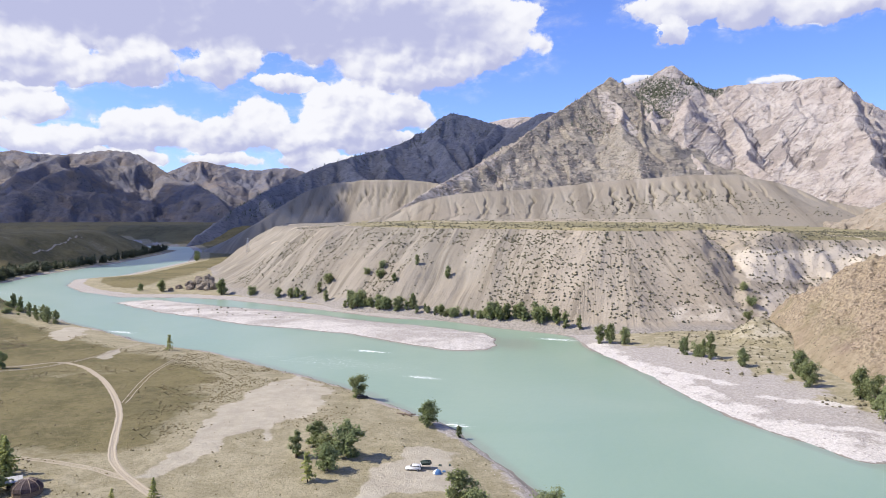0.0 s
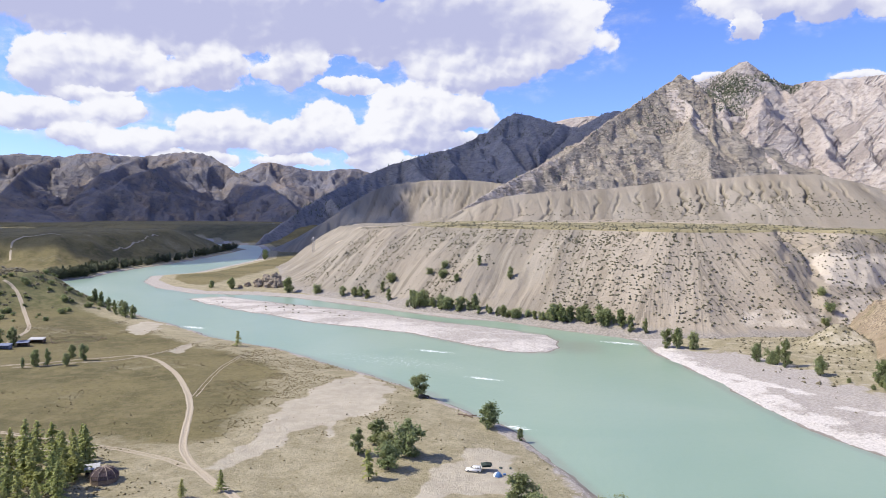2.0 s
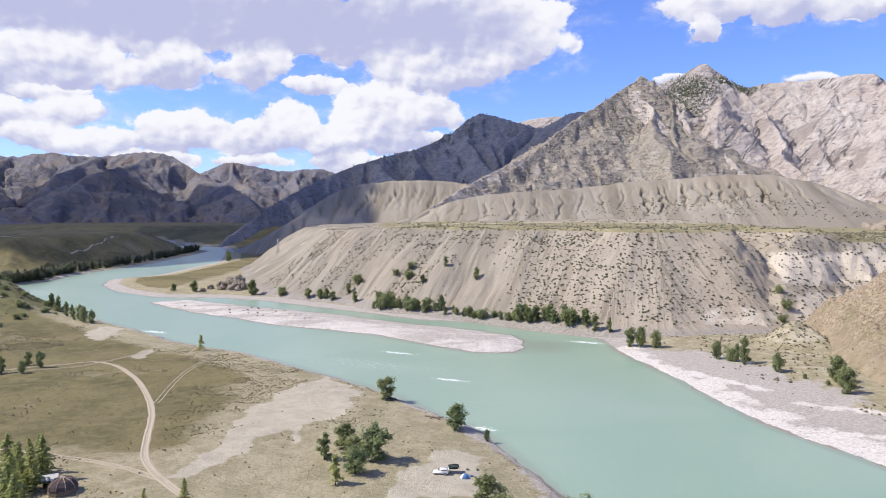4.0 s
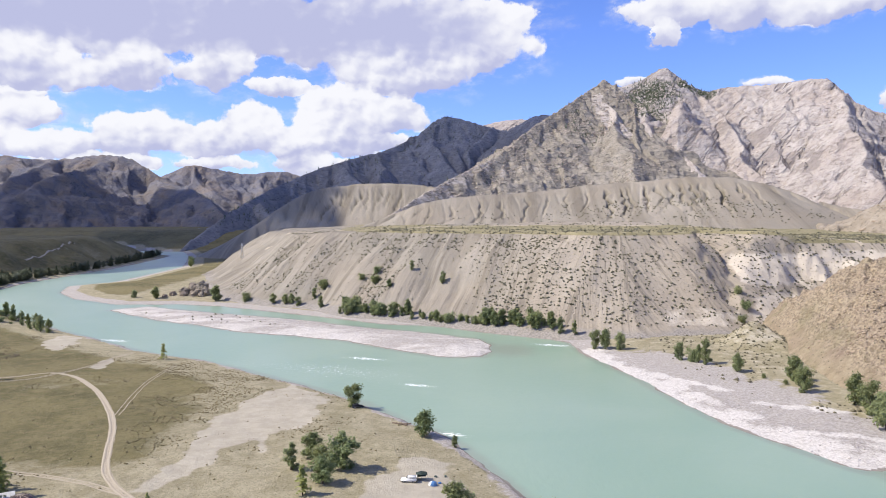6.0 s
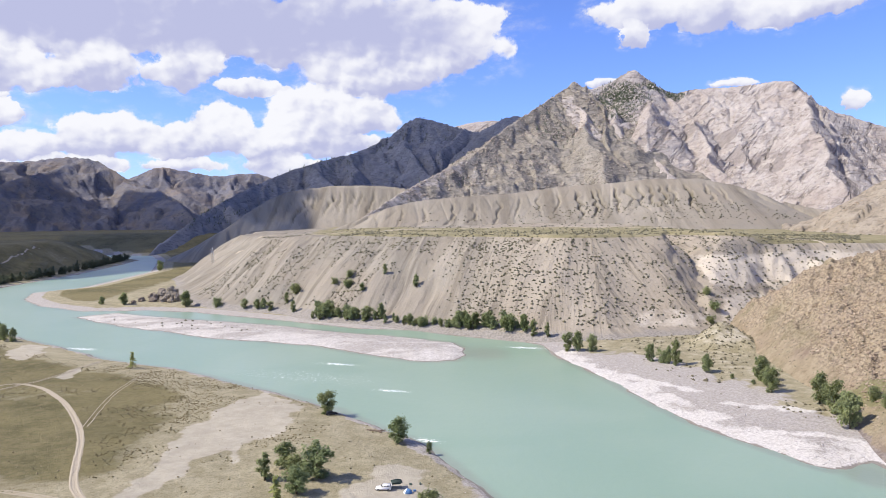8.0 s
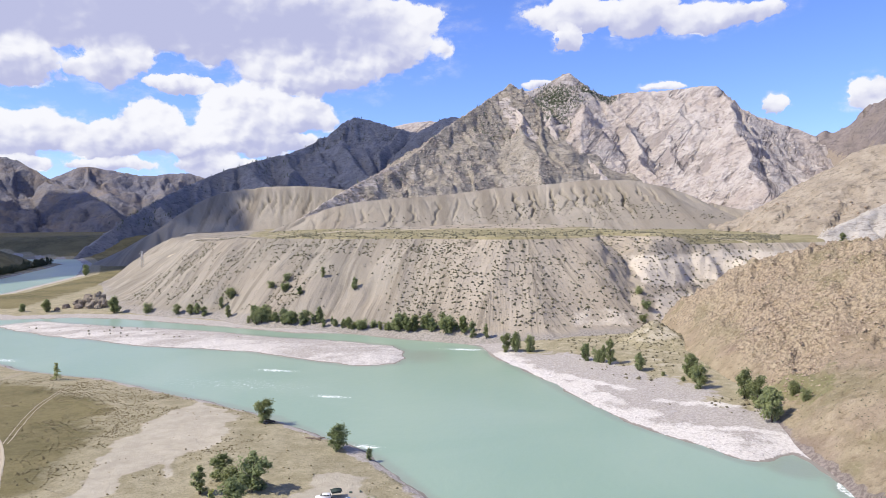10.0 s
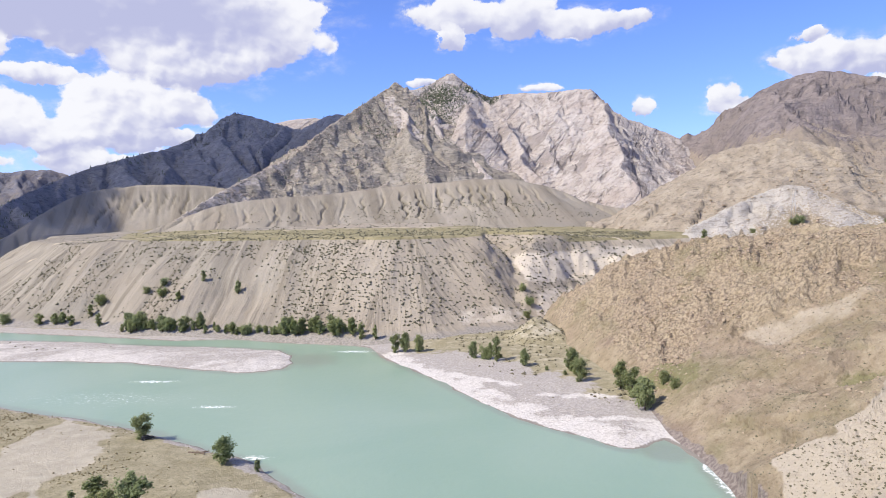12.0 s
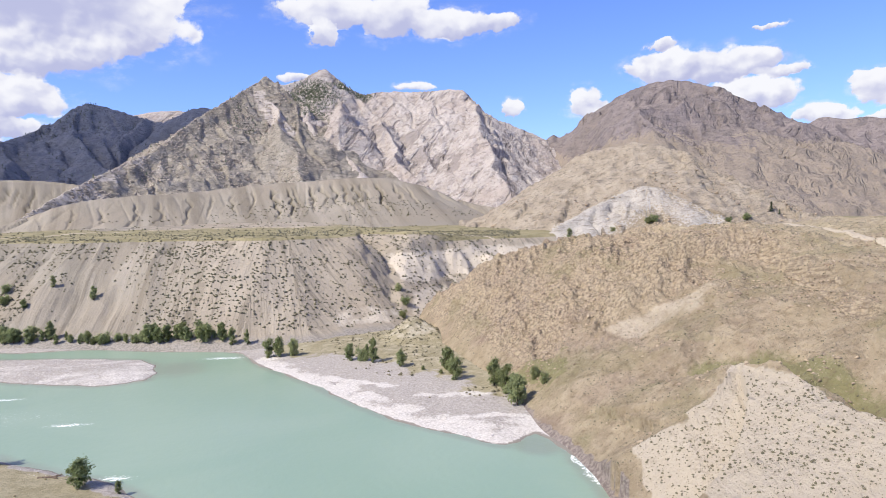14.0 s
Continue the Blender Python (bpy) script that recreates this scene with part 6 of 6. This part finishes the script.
def car(paint, label, wagon):
    """A four-wheeled estate car, its nose along +x."""
    thing = tagged(new("car"), label, "car")
    bm = bmesh.new()
    hull(bm, [(-2.2, 0.42), (-2.25, 0.95), (-2.1, 1.02), (1.0, 1.05), (2.05, 0.92), (2.2, 0.70), (2.18, 0.40)], 0.87, 0.05)
    part("body", bm, paint, thing)
    bm = bmesh.new()
    hull(bm, [(-2.12 if wagon else -1.6, 1.03), (-1.95 if wagon else -1.1, 1.68), (0.10, 1.72), (0.95, 1.04)], 0.80, 0.14)
    cabin = part("cabin", bm, paint, thing)
    for sgn in (-1, 1):
        for x0, x1 in ((-1.75, -1.0), (-0.9, -0.1), (0.0, 0.45)):
            bm = bmesh.new()
            box(bm, x0, x1, sgn * 0.735 - 0.012, sgn * 0.735 + 0.012, 1.18, 1.55, 0.01)
            part("side_window", bm, GLASS_DARK, cabin, "dark side window")
    for x, z, tilt in ((0.56, 1.40, -48), (-2.06 if wagon else -1.38, 1.38, 14)):
        bm = bmesh.new()
        box(bm, -0.02, 0.02, -0.64, 0.64, -0.30, 0.30, 0.01)
        bm.transform(pose(x, 0, z, 0, tilt, 0))
        part("windscreen", bm, GLASS_DARK, cabin, "dark windscreen")
    for x in (-1.38, 1.38):
        for sgn in (-1, 1):
            bm = bmesh.new()
            tube(bm, [(x, sgn * 0.68, 0.34), (x, sgn * 0.72, 0.34), (x, sgn * 0.88, 0.34), (x, sgn * 0.92, 0.34)], [0.30, 0.34, 0.34, 0.30], 16)
            wheel = part("wheel", bm, RUBBER, thing, "black tyre", False)
            bm = bmesh.new()
            tube(bm, [(x, sgn * 0.90, 0.34), (x, sgn * 0.935, 0.34)], [0.20, 0.17], 12)
            part("rim", bm, STEEL, wheel, "grey steel rim")
    for sgn in (-1, 1):
        bm = bmesh.new()
        box(bm, 2.13, 2.22, sgn * 0.62 - 0.15, sgn * 0.62 + 0.15, 0.68, 0.84, 0.02)
        part("headlight", bm, LAMP_GLASS, thing, "clear headlight")
    for x in (2.22, -2.27):
        bm = bmesh.new()
        box(bm, x - 0.08, x + 0.08, -0.85, 0.85, 0.38, 0.55, 0.03)
        part("bumper", bm, RUBBER, thing, "black bumper")
    return thing


set_down(car(WHITE_PAINT, "white estate car parked beside a camp awning", True), -8.2, 190.4, 176)
set_down(car(BLACK_PAINT, "dark car parked in the shade of a tree", True), -32.0, 272.0, 20)


def awning():
    thing = tagged(new("camp_awning"), "dark green camp awning with one white side cloth", "awning")
    for x in (-1.7, 1.7):
        for y in (-1.5, 1.5):
            bm = bmesh.new()
            tube(bm, [(x, y, -0.1), (x, y, 2.15)], [0.03, 0.025], 6)
            part("pole", bm, STEEL, thing)
    bm = bmesh.new()
    rows = []
    for i in range(7):
        u = -1 + i / 3
        rows.append([bm.verts.new((u * 1.85, -1.65 + 3.3 * j / 4, 2.45 - 0.30 * abs(u) ** 1.4 - 0.05 * math.sin(j * math.pi / 4) + 0.02 * (i % 2))) for j in range(5)])
    for a, b in zip(rows[:-1], rows[1:]):
        for j in range(4):
            bm.faces.new((a[j], b[j], b[j + 1], a[j + 1]))
    bmesh.ops.solidify(bm, geom=bm.faces[:], thickness=0.03)
    part("canopy", bm, GREEN_CLOTH, thing, "dark green cloth roof")
    bm = bmesh.new()
    box(bm, -1.76, -1.72, -1.5, 1.5, 0.1, 2.1, 0.01)
    part("side_cloth", bm, WHITE_CLOTH, thing, "white side cloth")
    bm = bmesh.new()
    box(bm, -1.7, 1.7, 1.50, 1.54, 0.5, 2.05, 0.01)
    part("back_cloth", bm, GREEN_CLOTH, thing, "dark green back cloth")
    return thing


shelter = set_down(awning(), -4.6, 192.6, 8)
shelter.matrix_basis = shelter.matrix_basis @ Matrix.Diagonal((0.85, 0.85, 0.8, 1))


def dome_tent():
    thing = tagged(new("dome_tent"), "small blue and white dome tent pitched on sand", "tent")
    for name, mat, a0, a1 in (("fly", BLUE_CLOTH, 0, 5), ("fly", WHITE_CLOTH, 5, 7), ("fly", BLUE_CLOTH, 7, 12)):
        bm = bmesh.new()
        rings = [[bm.verts.new((1.35 * math.cos(a * math.pi / 6) * math.cos(e * math.pi / 10), 1.15 * math.sin(a * math.pi / 6) * math.cos(e * math.pi / 10), 1.25 * math.sin(e * math.pi / 10) - 0.03))
                  for e in range(5)] + [bm.verts.new((0, 0, 1.23))] for a in range(a0, a1 + 1)]
        for p, q in zip(rings[:-1], rings[1:]):
            for e in range(5):
                bm.faces.new((p[e], q[e], q[e + 1], p[e + 1]))
        part(name, bm, mat, thing, "white tent panel" if mat is WHITE_CLOTH else "blue tent panel")
    for turn in (45, 135):
        bm = bmesh.new()
        c, s = math.cos(radians(turn)), math.sin(radians(turn))
        tube(bm, [(1.33 * math.cos(e) * c, 1.15 * math.cos(e) * s, 1.29 * math.sin(e)) for e in np.linspace(0, math.pi, 13)], [0.015] * 13, 5)
        part("tent_pole", bm, STEEL, thing)
    return thing


set_down(dome_tent(), -1.4, 189.0, 30)
for x, y, mat, label in ((0.5, 190.6, BLUE_CLOTH, "blue camp bag lying on the sand"), (-0.6, 195.4, GREEN_CLOTH, "dark camp box on the sand"), (2.2, 196.2, GREEN_CLOTH, "dark camp box on the sand")):
    bm = bmesh.new()
    box(bm, -0.45, 0.45, -0.3, 0.3, -0.05, 0.42, 0.09)
    me = bpy.data.meshes.new("camp_bag")
    bm.to_mesh(me)
    bm.free()
    me.materials.append(mat)
    set_down(tagged(new("camp_bag", me), label, "bag", "camp bags"), x, y, x * 40)


def yurt():
    """A ten-sided timber yurt with a faceted felt roof and pale ribs."""
    thing = tagged(new("yurt"), "round brown felt yurt with pale roof ribs", "yurt")
    n, r, h, up = 10, 3.5, 1.9, 3.9
    prof = [(r + 0.12, h - 0.6), (r * 0.97, h + 0.35), (r * 0.70, h + 1.35), (0.55, up)]
    bm = bmesh.new()
    tube(bm, [(0, 0, -0.3), (0, 0, h)], [r, r], n)
    part("wall", bm, DARK_WOOD, thing, "dark plank wall", False)
    for i in range(n):
        a, b = 2 * math.pi * i / n, 2 * math.pi * (i + 1) / n
        bm = bmesh.new()
        lo = [bm.verts.new((q * math.cos(a), q * math.sin(a), z)) for q, z in prof]
        hi = [bm.verts.new((q * math.cos(b), q * math.sin(b), z)) for q, z in prof]
        for j in range(3):
            bm.faces.new((lo[j], hi[j], hi[j + 1], lo[j + 1]))
        bmesh.ops.solidify(bm, geom=bm.faces[:], thickness=0.06)
        part("roof_panel", bm, FELT, thing, "", False)
        bm = bmesh.new()
        tube(bm, [(q * math.cos(a) * 1.01, q * math.sin(a) * 1.01, z + 0.05) for q, z in prof], [0.07] * 4, 5)
        part("roof_rib", bm, RIB_WOOD, thing, "pale roof rib")
    bm = bmesh.new()
    tube(bm, [(0, 0, up - 0.1), (0, 0, up + 0.12), (0, 0, up + 0.28)], [0.62, 0.60, 0.15], n)
    part("crown_ring", bm, RIB_WOOD, thing, "pale smoke ring", False)
    return thing


set_down(yurt(), -105.0, 170.5, 25)


def shed(name, label, lx, ly, h, roof_mat, wall_mat, pitch, category="shed", posts=True):
    """A low shed with a sloped roof."""
    thing = tagged(new(name), label, category)
    for sx in (-1, 1):
        for sy in (-1, 1):
            bm = bmesh.new()
            tube(bm, [(sx * lx * 0.46, sy * ly * 0.44, -0.3), (sx * lx * 0.46, sy * ly * 0.44, h)], [0.08, 0.08], 6)
            part("post", bm, DARK_WOOD, thing)
    for x0, x1, y0, y1, nm in ((-lx / 2 + 0.1, lx / 2 - 0.1, ly / 2 - 0.16, ly / 2 - 0.08, "back_wall"), (-lx / 2 + 0.08, -lx / 2 + 0.16, -ly / 2 + 0.1, ly / 2 - 0.2, "side_wall"),
                               (lx / 2 - 0.16, lx / 2 - 0.08, -ly / 2 + 0.1, ly / 2 - 0.2, "side_wall")):
        bm = bmesh.new()
        box(bm, x0, x1, y0, y1, -0.2, h, 0.01)
        part(nm, bm, wall_mat, thing)
    bm = bmesh.new()
    n = int(lx / 0.9) + 1
    for i in range(n):
        w = (lx + 0.5) / n
        box(bm, -lx / 2 - 0.25 + i * w, -lx / 2 - 0.25 + (i + 0.96) * w, -ly / 2 - 0.3, ly / 2 + 0.3, -0.05 + 0.02 * (i % 2), 0.05 + 0.02 * (i % 2))
    bm.transform(pose(0, 0, h + 0.25, pitch, 0, 0))
    part("roof", bm, roof_mat, thing, "", False)
    return thing


set_down(shed("lean_to", "open wooden lean-to with a pale sloped roof", 3.4, 2.4, 2.1, TIN, DARK_WOOD, 14), -110.5, 174.0, 30)
set_down(shed("farm_shed", "low farm shed with a pale tin roof", 7.5, 4.0, 2.2, TIN, DARK_WOOD, 8), -257, 355, 12)
set_down(shed("farm_shed", "long low farm shed with blue-grey walls", 10.0, 3.6, 2.2, BLUE_TIN, BLUE_TIN, 8), -262, 334, 8)
set_down(shed("farm_shed", "small farm shed with a blue-grey roof", 5.5, 3.5, 2.2, BLUE_TIN, DARK_WOOD, 10), -257, 344, 20)


def corral():
    thing = tagged(new("corral_fence"), "brown wooden corral fence beside the farm sheds", "fence")
    ring = [(-246, 352), (-236, 356), (-228, 362), (-226, 370), (-238, 376), (-250, 372), (-254, 362)]
    for (x0, y0), (x1, y1) in zip(ring, ring[1:] + ring[:1]):
        for k in range(3):
            x, y = x0 + (x1 - x0) * k / 3, y0 + (y1 - y0) * k / 3
            z = lie(x, y)
            bm = bmesh.new()
            tube(bm, [(x, y, z - 0.3), (x, y, z + 1.5)], [0.09, 0.08], 5)
            part("post", bm, DARK_WOOD, thing)
        for h in (0.5, 0.95, 1.35):
            bm = bmesh.new()
            tube(bm, [(x0, y0, lie(x0, y0) + h), (x1, y1, lie(x1, y1) + h)], [0.07, 0.06], 5)
            part("rail", bm, DARK_WOOD, thing)
    return thing


corral()


def log(length, r, label):
    bm = bmesh.new()
    pts = [(length * (f - 0.5), 0.12 * math.sin(f * 5), r * 0.8 + 0.1 * f) for f in np.linspace(0, 1, 7)]
    tube(bm, pts, [r * (1.15 - 0.5 * f) for f in np.linspace(0, 1, 7)], 8)
    for f, a in ((0.5, 0.8), (0.7, -0.9), (0.85, 0.6)):
        p = Vector(pts[int(f * 6)])
        tube(bm, [p, p + Vector((0.5, a * 0.8, 0.35))], [r * 0.35, r * 0.1], 5)
    me = bpy.data.meshes.new("driftwood_log")
    bm.to_mesh(me)
    bm.free()
    me.materials.append(DARK_WOOD)
    return tagged(new("driftwood_log", me), label, "log", "driftwood on the near shore")


for x, y, turn, length in ((-14, 249.5, -25, 6.0), (-12.5, 248.5, -50, 4.5), (-11.5, 249.8, 10, 3.5)):
    set_down(log(length, 0.28, "dry grey-brown driftwood log on the bank"), x, y, turn)


def pylon(x, y, h):
    """A steel lattice mast with three cross arms."""
    thing = tagged(new("power_pylon"), "slender grey steel lattice power pylon", "pylon")
    z = lie(x, y) - 0.5
    for sx in (-1, 1):
        for sy in (-1, 1):
            bm = bmesh.new()
            tube(bm, [(sx * h * 0.085, sy * h * 0.085, 0), (sx * h * 0.02, sy * h * 0.02, h)], [0.14, 0.09], 4)
            part("leg", bm, STEEL, thing)
    for i in range(8):
        a, b = h * i / 8, h * (i + 1) / 8
        wa, wb = h * (0.085 - 0.065 * i / 8), h * (0.085 - 0.065 * (i + 1) / 8)
        bm = bmesh.new()
        for s in (-1, 1):
            tube(bm, [(-wa, s * wa, a), (wb, s * wb, b)], [0.05, 0.05], 3)
            tube(bm, [(wa, s * wa, a), (-wb, s * wb, b)], [0.05, 0.05], 3)
            tube(bm, [(s * wa, -wa, a), (s * wb, wb, b)], [0.05, 0.05], 3)
        part("bracing", bm, STEEL, thing)
    for f, w in ((0.72, 0.16), (0.84, 0.20), (0.95, 0.13)):
        bm = bmesh.new()
        tube(bm, [(-h * w, 0, h * f), (0, 0, h * f + 0.5), (h * w, 0, h * f)], [0.06, 0.12, 0.06], 4)
        part("cross_arm", bm, STEEL, thing)
    thing.matrix_basis = pose(x, y, z, 0, 0, 35)


pylon(507, 520, 30)
pylon(-232, 815, 18)


def boulder(name, x, y, sx, sy, sz, seed, label, category="rock", group=""):
    bm = bmesh.new()
    bmesh.ops.create_icosphere(bm, subdivisions=4, radius=1)
    off = Vector(np.random.RandomState(seed).rand(3) * 40)
    for v in bm.verts:
        n = noise.fractal(v.co * 1.4 + off, 1.0, 2.0, 5) + 0.6 * noise.cell(v.co * 2.2 + off)
        v.co = Vector((v.co.x * sx, v.co.y * sy, v.co.z * sz)) * (0.9 + 0.22 * n)
    me = bpy.data.meshes.new(name)
    bm.to_mesh(me)
    bm.free()
    me.materials.append(ROCK)
    me.attributes.new("wood", "FLOAT", "POINT")
    ob = tagged(new(name, me), label, category, group)
    ob.matrix_basis = pose(x, y, lie(x, y) + sz * 0.35, 0, 0, seed * 37)
    return ob


boulder("rock_pillar", 456, 530, 2.0, 2.0, 5.5, 4, "dark upright rock pillar on the hilltop")
for i, (x, y, r, z) in enumerate(((-242, 683, 8, 8), (-232, 676, 7, 10), (-226, 668, 6, 7), (-250, 676, 6, 5), (-236, 664, 5, 4), (-246, 664, 4, 3), (-258, 668, 4, 3), (-262, 658, 3, 2.2), (-228, 660, 4, 3))):
    boulder("boulder", x, y, r, r * 0.8, z, 10 + i, "rugged brown boulder at the foot of the bluff", group="boulders below the bluff")
